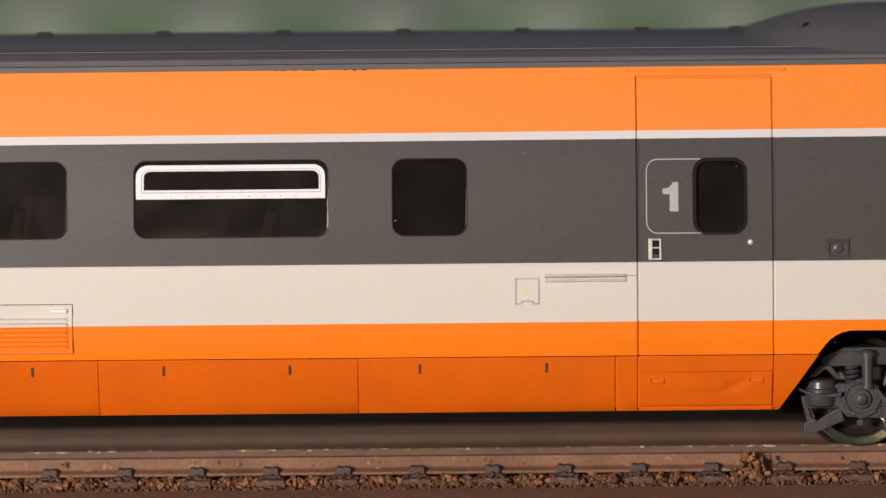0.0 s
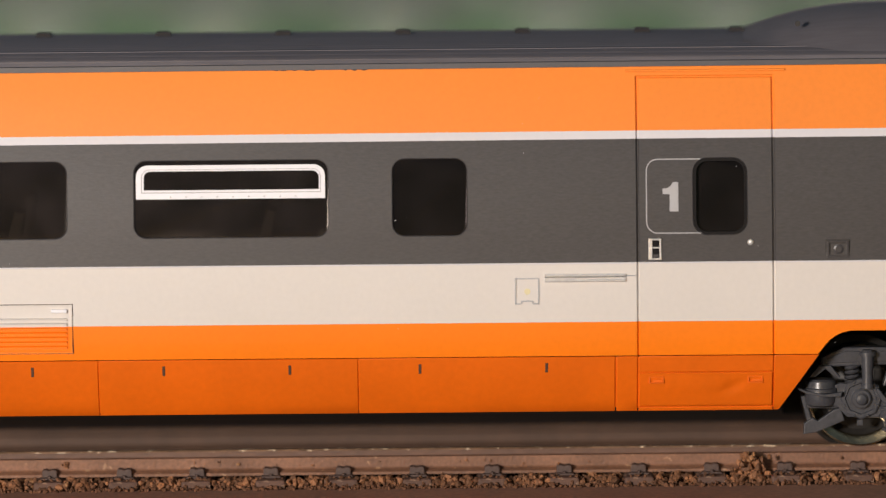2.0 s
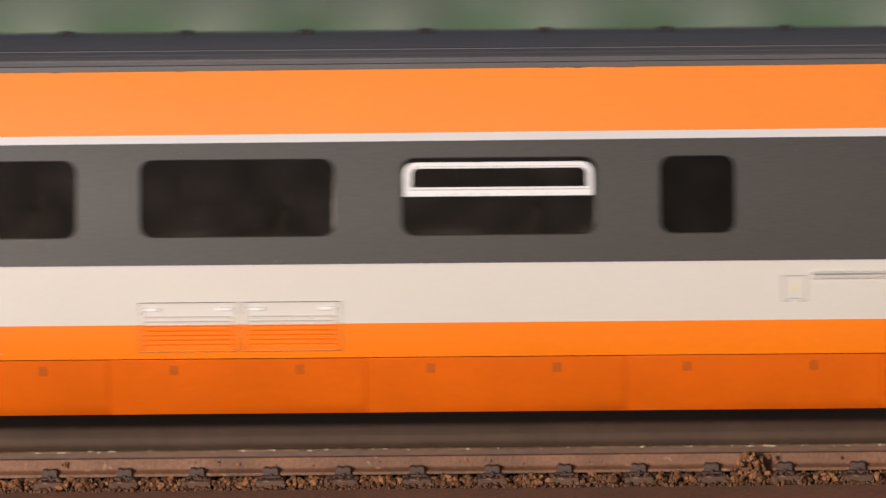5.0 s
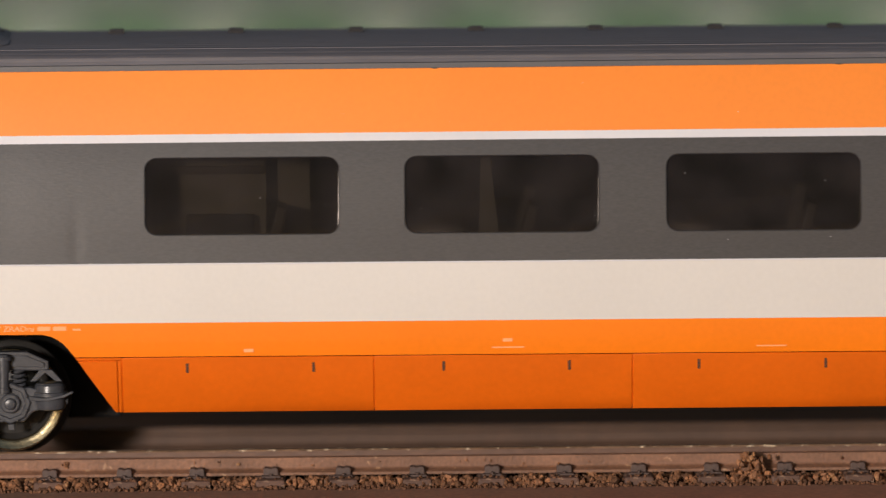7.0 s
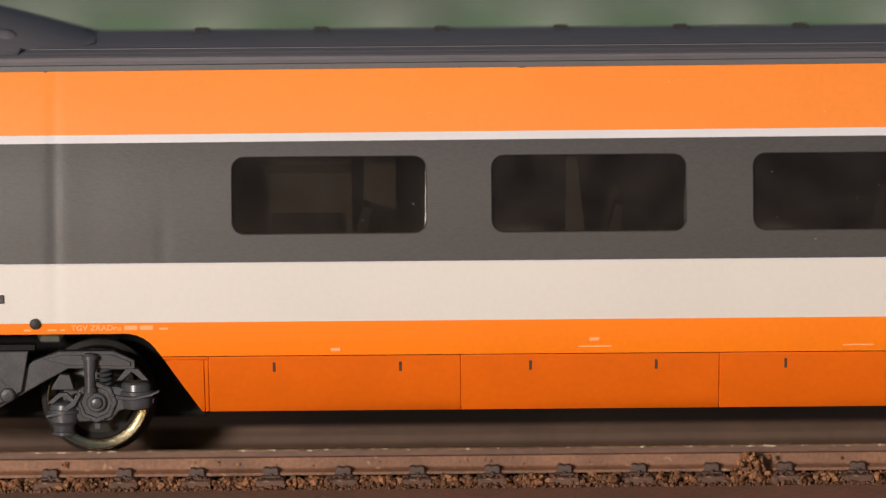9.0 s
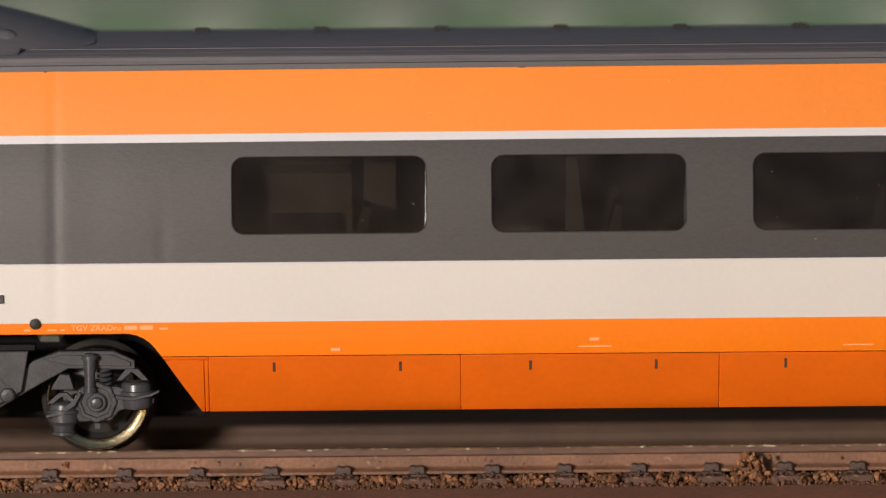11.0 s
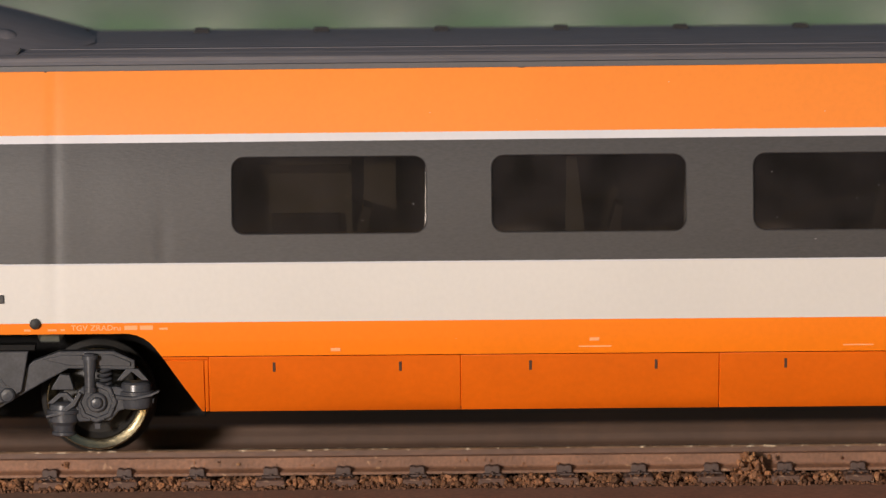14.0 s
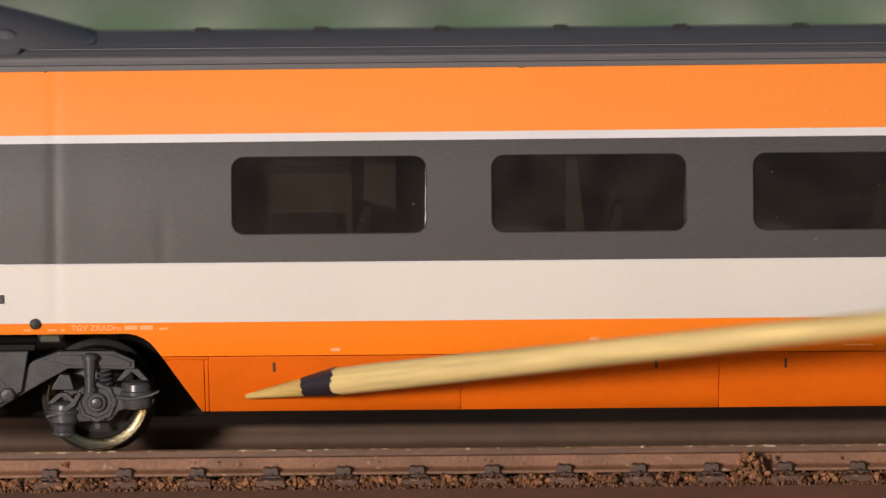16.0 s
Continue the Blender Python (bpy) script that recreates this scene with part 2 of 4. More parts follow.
def side(bm, x0, x1, z0, z1, holes=(), off=0.0, deep=0.55, cols=(), slant=None, rows=(), chamfer=0.0, edge_x=(), edge_z=None):
    """A stretch of the coach's painted wall with rounded openings; its edges turn inwards.
    holes: (x0, x1, z0, z1, corner radius). slant: gives the wall's two ends at a height.
    chamfer: takes off the edges of the openings, of the ends edge_x and of the level edge_z (from x, to x, z)."""
    m = 0.7
    rims = set()
    xs, zs = {x0, x1, *cols}, {z0, z1, *rows}
    for h in holes:
        xs |= {h[0] - m, h[1] + m}
        zs |= {h[2] - m, h[3] + m}
    zs |= {z for z, _ in PROFILE if z0 < z < z1} | {z for z, _ in BANDS if z0 < z < z1}
    xs, zs = sorted(xs), sorted(zs)
    zs = [z for i, z in enumerate(zs) if i == 0 or z - zs[i - 1] > 0.02]
    keep = {}

    def vert(x, z):
        if slant:
            a, b = slant(z)
            x = min(max(x, a), b)
        key = (round(x, 3), round(z, 3))
        if key not in keep:
            keep[key] = bm.verts.new((x, wall_y(z) + off + dents(x, z), z - sink(x) * min(1, max(0, (z - 28.7) / 0.8))))
        return keep[key]

    def face(vs, zc):
        vs = [v for i, v in enumerate(vs) if v not in vs[:i]]
        if len(vs) > 2:
            bm.faces.new(vs).material_index = next(k for top, k in BANDS if zc < top)

    for za, zb in zip(zs, zs[1:]):
        for xa, xb in zip(xs, xs[1:]):
            if any(h[0] - m - 0.01 < xa and xb < h[1] + m + 0.01 and h[2] - m - 0.01 < za and zb < h[3] + m + 0.01 for h in holes):
                continue
            face((vert(xa, za), vert(xb, za), vert(xb, zb), vert(xa, zb)), (za + zb) / 2)
    for h in holes:
        cs = rounded(*h)
        rim = [z for z in zs if h[2] - m <= z <= h[3] + m]
        a, b, c, d = h[0] - m, h[1] + m, h[2] - m, h[3] + m
        outer = ((b, c), (b, d), (a, d), (a, c))
        zc = (h[2] + h[3]) / 2
        for i in range(4):
            for p, q in zip(cs[i], cs[i][1:]):
                face((vert(*outer[i]), vert(*q), vert(*p)), zc)
                rims |= {vert(*p), vert(*q)}
            p, q = cs[i][-1], cs[(i + 1) % 4][0]
            va, vb = outer[i], outer[(i + 1) % 4]
            if i in (0, 2):
                way = [z for z in rim if c < z < d][::1 if i == 0 else -1]
                lo, hi = sorted((p[1], q[1]))
                ladder = [(va, p)] + [((va[0], z), (p[0], min(max(z, lo), hi))) for z in way] + [(vb, q)]
                for (o0, n0), (o1, n1) in zip(ladder, ladder[1:]):
                    rims |= {vert(*n0), vert(*n1)}
                    face((vert(*o0), vert(*o1), vert(*n1), vert(*n0)), zc)
            else:
                face([vert(*va), vert(*vb), vert(*q), vert(*p)], zc)
    mine = set(keep.values())
    rim_edges = [e for e in bm.edges if e.is_boundary and e.verts[0] in mine]
    got = bmesh.ops.extrude_edge_only(bm, edges=rim_edges)
    for v in got["geom"]:
        if isinstance(v, bmesh.types.BMVert):
            v.co.y += deep
    if chamfer:
        def on(e, k, spots):
            return any(all(abs(v.co[k] - p) < 0.002 for v in e.verts) for p in spots)

        def over(e):
            return edge_z and all(v in low for v in e.verts) and all(edge_z[0] - 0.01 < v.co.x < edge_z[1] + 0.01 for v in e.verts)
        low = {v for (x, z), v in keep.items() if abs(z - (edge_z[2] if edge_z else 0)) < 0.002}
        sharp = [e for e in rim_edges if e.is_valid and (all(v in rims for v in e.verts) or on(e, 0, edge_x) or over(e))]
        bmesh.ops.recalc_face_normals(bm, faces=bm.faces[:])
        bmesh.ops.bevel(bm, geom=sharp, offset=chamfer, segments=1, affect="EDGES", material=-1)


def mirrored(bm):
    """Adds the same wall on the coach's other side."""
    got = bmesh.ops.duplicate(bm, geom=bm.verts[:] + bm.edges[:] + bm.faces[:])
    for v in got["geom"]:
        if isinstance(v, bmesh.types.BMVert):
            v.co.y = 2 * HALF - v.co.y


def slab(bm, xb0, xb1, xt0, xt1, z0, z1, off=0.0, th=0.5, edge=0.07, nz=4, nx=2, dimple=None):
    """A skirt panel along the wall: lower and upper ends may differ; its rim is rounded off."""
    grid = []
    w = max(xb1 - xb0, xt1 - xt0)
    us = [0, edge / w] + [i / nx for i in range(1, nx)] + [1 - edge / w, 1]
    vs = [0, edge / (z1 - z0)] + [i / nz for i in range(1, nz)] + [1 - edge / (z1 - z0), 1]
    for j, v in enumerate(vs):
        z = z0 + (z1 - z0) * v
        row = []
        for i, u in enumerate(us):
            a, b = xb0 + (xt0 - xb0) * v, xb1 + (xt1 - xb1) * v
            rim = i in (0, len(us) - 1) or j in (0, len(vs) - 1)
            x = a + (b - a) * u
            d = dimple[2] * math.exp(-((x - dimple[0] - 0.8 * (z - dimple[1])) / 0.9) ** 2 - ((z - dimple[1]) / 0.6) ** 2) if dimple else 0
            row.append(bm.verts.new((x, wall_y(z) + off + d + (edge if rim else 0), z)))
        grid.append(row)
    for ra, rb in zip(grid, grid[1:]):
        for i in range(len(us) - 1):
            bm.faces.new((ra[i], ra[i + 1], rb[i + 1], rb[i]))
    es = [e for e in bm.edges if e.is_boundary and all(v in sum(grid, []) for v in e.verts)]
    got = bmesh.ops.extrude_edge_only(bm, edges=es)
    for v in got["geom"]:
        if isinstance(v, bmesh.types.BMVert):
            v.co.y += th


# ---- ground, track, backdrop ----
bm = bmesh.new()
box(bm, -900, 900, -950, 560, -30, -9)
tagged(link_mesh("ground", bm, M_GROUND), "dry brown soil of the layout, level", "ground", kind="structure")

# raised bed under the track, with a smooth painted front edge
bm = bmesh.new()
k = [(-14.0, -9.0), (-9.0, -4.75), (3.15, -3.3), (3.5, -3.28), (31.5, -3.28), (32.0, -3.3), (36.0, -4.7), (40.0, -9.0)]
ends = [[bm.verts.new((x, y, z)) for y, z in k] for x in (-225, 225)]
for i in range(len(k) - 1):
    f = bm.faces.new((ends[0][i], ends[1][i], ends[1][i + 1], ends[0][i + 1]))
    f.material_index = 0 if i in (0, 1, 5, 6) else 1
for e in ends:
    bm.faces.new(e)
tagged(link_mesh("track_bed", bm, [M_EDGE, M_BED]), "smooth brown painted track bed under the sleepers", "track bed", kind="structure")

track = tagged(new("railway_track"), "model railway track with rust-brown rails on dark sleepers", "railway track", kind="structure")
GAUGE = 8.65
RAIL_Y = (HALF - GAUGE, HALF + GAUGE)
for ry in RAIL_Y:
    bm = bmesh.new()
    sec = [(-1.0, -2.42), (-1.0, -2.17), (-0.3, -1.92), (-0.2, -1.8), (-0.2, -0.86), (-0.46, -0.68), (-0.46, -0.2), (-0.34, -0.06)]
    sec = sec + [(-y, z) for y, z in sec[::-1]]
    a = [bm.verts.new((-222, ry + y, z)) for y, z in sec]
    b = [bm.verts.new((222, ry + y, z)) for y, z in sec]
    for i in range(len(sec)):
        j = (i + 1) % len(sec)
        f = bm.faces.new((a[i], b[i], b[j], a[j]))
        f.material_index = 1 if i in (6, 7, 8) else 2 if i in (4, 5, 9, 10) else 0
    bm.faces.new(a), bm.faces.new(b)
    # the far rail takes the darker copy, its shade painted in
    part("rail", bm, [M_RAIL, M_RAILTOP, M_RAIL_HEAD] if ry < HALF else [M_RAIL_SHADED] * 3, track, "rust-brown rail with a bright worn top")

PITCH = 6.9
SLEEPER_X0 = -37.1


def sleeper_mesh():
    bm = bmesh.new()
    box(bm, -1.4, 1.4, 3.75, 30.2, -4.2, -2.5, 0.25)
    return bm


def chair_mesh():
    """The moulded clip that holds the rail's foot: a ribbed base plate, an upright lug, a bolt."""
    bm = bmesh.new()
    prism(bm, [(-1.0, -2.6), (1.0, -2.6), (0.95, -2.4), (0.8, -2.33), (-0.8, -2.33), (-0.95, -2.4)], -2.1, -0.3, 0.07)
    prism(bm, [(-0.72, -2.4), (0.72, -2.4), (0.7, -1.8), (0.56, -1.64), (0.22, -1.63), (0.15, -1.7), (-0.15, -1.7), (-0.22, -1.63), (-0.56, -1.64), (-0.7, -1.8)], -1.5, -0.32, 0.08)
    turned(bm, [(0.18, -2.35), (0.18, -2.2), (0.1, -2.15)], "z", (0, -1.78, 0), 6)
    return bm


first = part("sleeper", sleeper_mesh(), M_SLEEPER, track)
chair = part("rail_chair", chair_mesh(), M_CHAIR, first)
chair.location = (0, RAIL_Y[0] * MM, 0)
rnd = random.Random(4)
for i in range(-26, 38):
    x = SLEEPER_X0 + PITCH * i
    s = first if i == -26 else new("sleeper", first.data)
    s.parent = track
    s.location = ((x + rnd.uniform(-0.08, 0.08)) * MM, 0, 0)
    s.rotation_euler = (0, 0, radians(rnd.uniform(-0.5, 0.5)))
    for j, ry in enumerate(RAIL_Y):
        for turn in ((0, 180) if j == 0 else (180,)):
            c = chair if (i == -26 and j == 0 and turn == 0) else new("rail_chair", chair.data)
            c.parent = s
            c.location = (0, ry * MM, 0)
            c.rotation_euler = (0, 0, radians(turn))


def pebbles(name, count, place, sizes, seed, material=None):
    """Many small angular stones in one mesh."""
    r = random.Random(seed)
    base = bmesh.new()
    bmesh.ops.create_icosphere(base, subdivisions=1, radius=1.0)
    base.verts.ensure_lookup_table()
    co = np.array([v.co[:] for v in base.verts])
    tri = [[v.index for v in f.verts] for f in base.faces]
    base.free()
    verts, faces = [], []
    for _ in range(count):
        x, y, z = place(r)
        s = r.uniform(*sizes)
        rot = np.array(Euler((r.uniform(0, 6), r.uniform(0, 6), r.uniform(0, 6))).to_matrix())
        jit = np.array([[r.uniform(0.72, 1.25)] for _ in co])
        p = ((co * jit) * np.array([s, s * r.uniform(0.6, 1), s * r.uniform(0.55, 0.9)])) @ rot.T + np.array([x, y, z])
        n0 = len(verts)
        verts += (p * MM).tolist()
        faces += [[n0 + i for i in t] for t in tri]
    me = bpy.data.meshes.new(name)
    me.from_pydata(verts, [], faces)
    me.materials.append(material or M_STONE)
    return new(name, me)


def ballast_place(r):
    while True:
        x = r.uniform(-165, 165)
        y = r.choice((r.uniform(3.5, 6.7), r.uniform(4.2, 6.7), r.uniform(9.0, 23.5), r.uniform(26, 31)))
        k = (x - SLEEPER_X0) / PITCH
        near = abs(k - round(k)) * PITCH
        if near > 1.55 or (near > 0.9 and y < 5.2 and r.random() < 0.3):
            return x, y, -3.2 + r.uniform(-0.15, 0.55) * (1.0 if y < 7 else 0.5)


tagged(pebbles("ballast", 9000, ballast_place, (0.2, 0.5), 3), "loose rust-brown ballast stones between the sleepers", "ballast", kind="stuff")


def clump_place(r):
    a = r.uniform(0, 1)
    return 28.6 + r.gauss(0, 0.75), 5.5 + r.gauss(0, 0.45), -3.0 + 2.3 * a * a


tagged(pebbles("ballast_heap", 80, clump_place, (0.28, 0.5), 8), "small heap of ballast stones against the rail", "ballast", kind="stuff")


def dirt_place(r):
    x, y = r.uniform(-60, 60), r.choice((r.uniform(2.75, 3.5), r.uniform(3.2, 5.0)))
    k = (x - SLEEPER_X0) / PITCH
    top = y > 3.85 and abs(k - round(k)) * PITCH < 1.3
    return x, y, (-2.52 if top else -3.28 + 0.35 * max(0, y - 3.2)) + r.uniform(-0.06, 0.12)


tagged(pebbles("dirt", 1800, dirt_place, (0.08, 0.30), 31, M_DIRT), "brown dirt caked along the sleeper ends", "dirt", kind="stuff")


def crumb_place(r):
    x = r.choice((-35.7, -35.5, r.uniform(-45, 45), r.uniform(-45, 45)))
    return x, RAIL_Y[0] - 0.3 - r.uniform(0, 0.3), -1.6 + r.uniform(0, 0.5)


tagged(pebbles("ballast_crumbs", 40, crumb_place, (0.06, 0.2), 17), "small stone crumbs stuck to the rail's side", "ballast", kind="stuff")


# grass bank, pale bushes and a grey backdrop far behind the track
def bank_z(y):
    u = min(1, max(0, (y - 250) / 150))
    return -9 + 22 * u ** 0.8


def grass_bank():
    r = random.Random(11)
    verts, faces = [], []
    for _ in range(14000):
        x, y = r.uniform(-220, 220), r.uniform(250, 430)
        z = bank_z(y) - 0.3
        h, w, a = r.uniform(1.5, 4), r.uniform(0.4, 1.0), r.uniform(0, 3.1)
        dx, dy = w * math.cos(a), w * math.sin(a)
        tx, ty = r.uniform(-1, 1), r.uniform(-1, 1)
        n0 = len(verts)
        verts += [((x - dx) * MM, (y - dy) * MM, z * MM), ((x + dx) * MM, (y + dy) * MM, z * MM), ((x + tx) * MM, (y + ty) * MM, (z + h) * MM)]
        faces.append((n0, n0 + 1, n0 + 2))
    me = bpy.data.meshes.new("grass")
    me.from_pydata(verts, [], faces)
    me.materials.append(M_GRASS)
    return new("grass", me)


tagged(grass_bank(), "short green grass fibres on a low bank", "grass", kind="stuff")
bm = bmesh.new()
k = [(248, -9.5)] + [(250 + 15 * i, bank_z(250 + 15 * i)) for i in range(11)] + [(440, 13.0), (460, -9.5)]
ends = [[bm.verts.new((x, y, z)) for y, z in k] for x in (-230, 230)]
for i in range(len(k) - 1):
    bm.faces.new((ends[0][i], ends[1][i], ends[1][i + 1], ends[0][i + 1]))
for e in ends:
    bm.faces.new(e)
tagged(link_mesh("bank", bm, M_GRASS), "low green bank behind the track", "bank", kind="structure")


def bush_mesh(seed):
    """A low clump of many small leaf flakes on short stems."""
    r = random.Random(seed)
    bm = bmesh.new()
    for i in range(7):
        a = i * 0.9
        turned(bm, [(0.35, -1.0), (0.15, 4.0)], "z", (1.6 * math.cos(a), 1.6 * math.sin(a), 0), 5)
    for _ in range(420):
        a, h, q = r.uniform(0, 6.28), r.uniform(0.3, 6.0), r.uniform(0.3, 1)
        rad = 5.6 * q * math.sin(min(1, (h + 0.6) / 6.6) * 2.7)
        c = Vector((rad * math.cos(a), rad * math.sin(a), h))
        e = Euler((r.uniform(0, 6), r.uniform(0, 6), r.uniform(0, 6))).to_matrix()
        s = r.uniform(0.5, 1.0)
        bm.faces.new([bm.verts.new(c + e @ Vector(p) * s) for p in ((-1, 0, 0), (0, -0.6, 0.1), (1, 0, 0), (0, 0.6, 0.1))])
    return bm


for i in range(-1, 6):
    x, y = -57.7 + 25 * i, 370
    ob = tagged(link_mesh("bush", bush_mesh(20 + i), M_BUSH), "low pale green foliage clump on the grass bank", "bush", "bushes on the bank")
    ob.location = (x * MM, y * MM, (bank_z(y) - 0.2) * MM)

bm = bmesh.new()
box(bm, -420, 420, 480, 492, -9, 180)
tagged(link_mesh("backdrop", bm, M_BACK), "plain grey painted backdrop board", "backdrop", kind="structure")

# ---- the coach ----
coach = tagged(new("model_train_coach"), "orange, grey and cream model high-speed train coach on the track", "train coach")
X_END0, X_END1 = -153.6, 55.8
WIN_W, WIN_Z0, WIN_Z1 = 17.94, 20.88, 27.9
WIN_X = [-19.58, -43.8, -67.72, -91.95, -116.02]
SMALL_X = -1.2
DOOR_X0, DOOR_X1, DOOR_Z1 = 18.06, 30.6, 35.1
HOLES = [(x - WIN_W / 2, x + WIN_W / 2, WIN_Z0, WIN_Z1, 1.1) for x in WIN_X] + [(SMALL_X - 3.43, SMALL_X + 3.43, WIN_Z0, WIN_Z1, 1.1)]
DOOR_HOLE = (23.2, 28.15, 20.75, 27.75, 1.3)


def arch_ends(z):
    """The sill's two ends at a height, where the wheel arches cut it off."""
    def at(pts):
        for (za, xa), (zb, xb) in zip(pts, pts[1:]):
            if z <= zb:
                return xa + (xb - xa) * (z - za) / (zb - za)
        return pts[-1][1]
    bend = ((9.0, 0.0), (10.3, 0.98), (10.8, 1.42), (11.2, 1.95), (11.5, 2.55), (11.7, 3.4))
    return (at([(q, -131.3 - u) for q, u in bend]), at([(q, 34.3 + u) for q, u in bend]))


fine = [-146 + 0.24 * i for i in range(70)]
bm = bmesh.new()
LINTEL = DOOR_Z1 + 0.14
side(bm, X_END0, DOOR_X0 - 0.09, Z_ARCH, LINTEL, HOLES, cols=fine, chamfer=0.09, edge_x=(DOOR_X0 - 0.09,))
side(bm, DOOR_X1 + 0.09, X_END1, Z_ARCH, LINTEL, chamfer=0.10, edge_x=(DOOR_X1 + 0.09,))
side(bm, X_END0, X_END1, LINTEL, Z_TOP, cols=fine + [DOOR_X0 - 0.09, DOOR_X1 + 0.09], chamfer=0.08, edge_z=(DOOR_X0 - 0.09, DOOR_X1 + 0.09, LINTEL))
mirrored(bm)
body = part("body_shell", bm, LIVERY, coach, "", 18)

bm = bmesh.new()
side(bm, -134.8, DOOR_X0 - 0.09, Z_SILL, Z_ARCH, cols=(-60, -20), slant=lambda z: (arch_ends(z)[0], DOOR_X0 - 0.09), rows=(10.3, 10.8, 11.2, 11.5), chamfer=0.09, edge_x=(DOOR_X0 - 0.09,))
side(bm, DOOR_X1 + 0.09, 38, Z_SILL, Z_ARCH, slant=lambda z: (DOOR_X1 + 0.09, arch_ends(z)[1]), rows=(10.3, 10.8, 11.2, 11.5), chamfer=0.10, edge_x=(DOOR_X1 + 0.09,))
mirrored(bm)
part("sill_panel", bm, LIVERY, coach, "", 18)

bm = bmesh.new()
side(bm, DOOR_X0 + 0.06, DOOR_X1 - 0.06, Z_SILL, DOOR_Z1, [DOOR_HOLE], off=0.03, deep=0.9, chamfer=0.08, edge_x=(DOOR_X0 + 0.06, DOOR_X1 - 0.06), edge_z=(DOOR_X0, DOOR_X1, DOOR_Z1))
door = part("door", bm, LIVERY, coach, "closed plug door in the coach's orange, grey and cream bands", 18)

for x in (DOOR_X0, DOOR_X1):
    bm = bmesh.new()
    side(bm, x - 0.4, x + 0.4, Z_SILL, DOOR_Z1 + 0.3, off=0.26, deep=0.1)
    part("joint_backing", bm, LIVERY, coach)
bm = bmesh.new()
side(bm, DOOR_X0, DOOR_X1, DOOR_Z1 - 0.3, DOOR_Z1 + 0.4, off=0.32, deep=0.1)
part("joint_backing", bm, LIVERY, coach)

# inner liner behind the joints and round the saloon; dark floor and underframe
bm = bmesh.new()
box(bm, X_END0 + 0.2, X_END1 - 0.2, 3.2, 29.2, 11.6, 16.5)
box(bm, -126.5, 30.5, 3.0, 29.4, 4.9, 11.6)
box(bm, X_END0 + 0.1, X_END0 + 0.9, 3.4, 29.0, 11.6, 36)
box(bm, X_END1 - 0.9, X_END1 - 0.1, 3.4, 29.0, 11.6, 36)
part("underframe", bm, M_INNER, coach, "black underframe and floor")
# added black boxes behind the wheels stand in for the arches' deep shade
for x0, x1 in ((X_END0 + 0.3, -128), (32, X_END1 - 0.3)):
    bm = bmesh.new()
    box(bm, x0, x1, 13.5, 18.9, 2.2, 11.6, 0.3)
    box(bm, x0, x1, 6.5, 25.9, 11.0, 11.7)
    part("drawbar_box", bm, M_RUBBER_SHADE, coach)
bm = bmesh.new()
box(bm, DOOR_X0 - 1.0, DOOR_X0 + 1.0, 3.05, 3.3, 11.5, 36)
box(bm, DOOR_X1 - 1.0, DOOR_X1 + 1.0, 3.05, 3.3, 11.5, 36)
part("door_frame", bm, M_INNER, coach)


def pane_mesh(x0, x1, z0, z1, r, deep):
    bm = bmesh.new()
    loop = [p for c in rounded(x0, x1, z0, z1, r) for p in c]
    a = [bm.verts.new((x, wall_y(z) + deep, z)) for x, z in loop]
    b = [bm.verts.new((x, wall_y(z) + deep + 0.35, z)) for x, z in loop]
    k = len(loop)
    bm.faces.new(a), bm.faces.new(b[::-1])
    for i in range(k):
        bm.faces.new((a[i], b[i], b[(i + 1) % k], a[(i + 1) % k]))
    return bm


for h in HOLES:
    small = h[1] - h[0] < 10
    pane = part("window_pane", pane_mesh(*h, 0.12), M_PANE_DARK if small else M_PANE, coach, "tinted dark window pane with rounded corners")
    pane.visible_shadow = False
    back = new("window_pane", pane.data)
    back.parent = coach
    back.matrix_basis = Matrix.Translation(((h[0] + h[1]) * MM, 2 * HALF * MM, 0)) @ pose(0, 0, 0, 0, 0, 180)
    back.visible_shadow = False
pane = part("door_window", pane_mesh(*DOOR_HOLE, 0.55), M_PANE_DARK, door, "small dark door window")

# black rubber gasket round the door window
def ring_mesh(h, w, y_out, y_in):
    """A flat rounded ring just inside the outline h, w wide."""
    bm = bmesh.new()
    out = [p for c in rounded(*h) for p in c]
    ins = [p for c in rounded(h[0] + w, h[1] - w, h[2] + w, h[3] - w, max(0.2, h[4] - w)) for p in c]
    k = len(out)
    va = [bm.verts.new((x, wall_y(z) + y_in, z)) for x, z in out]
    vb = [bm.verts.new((x, wall_y(z) + y_out, z)) for x, z in out]
    vc = [bm.verts.new((x, wall_y(z) + y_out, z)) for x, z in ins]
    vd = [bm.verts.new((x, wall_y(z) + y_in, z)) for x, z in ins]
    for p, q in ((va, vb), (vb, vc), (vc, vd)):
        for i in range(k):
            bm.faces.new((p[i], p[(i + 1) % k], q[(i + 1) % k], q[i]))
    return bm


part("gasket", ring_mesh((DOOR_HOLE[0] + 0.01, DOOR_HOLE[1] - 0.01, DOOR_HOLE[2] + 0.01, DOOR_HOLE[3] - 0.01, 1.29), 0.24, 0.0, 0.5), M_RUBBER_SHADE, door, "black rubber gasket", True)

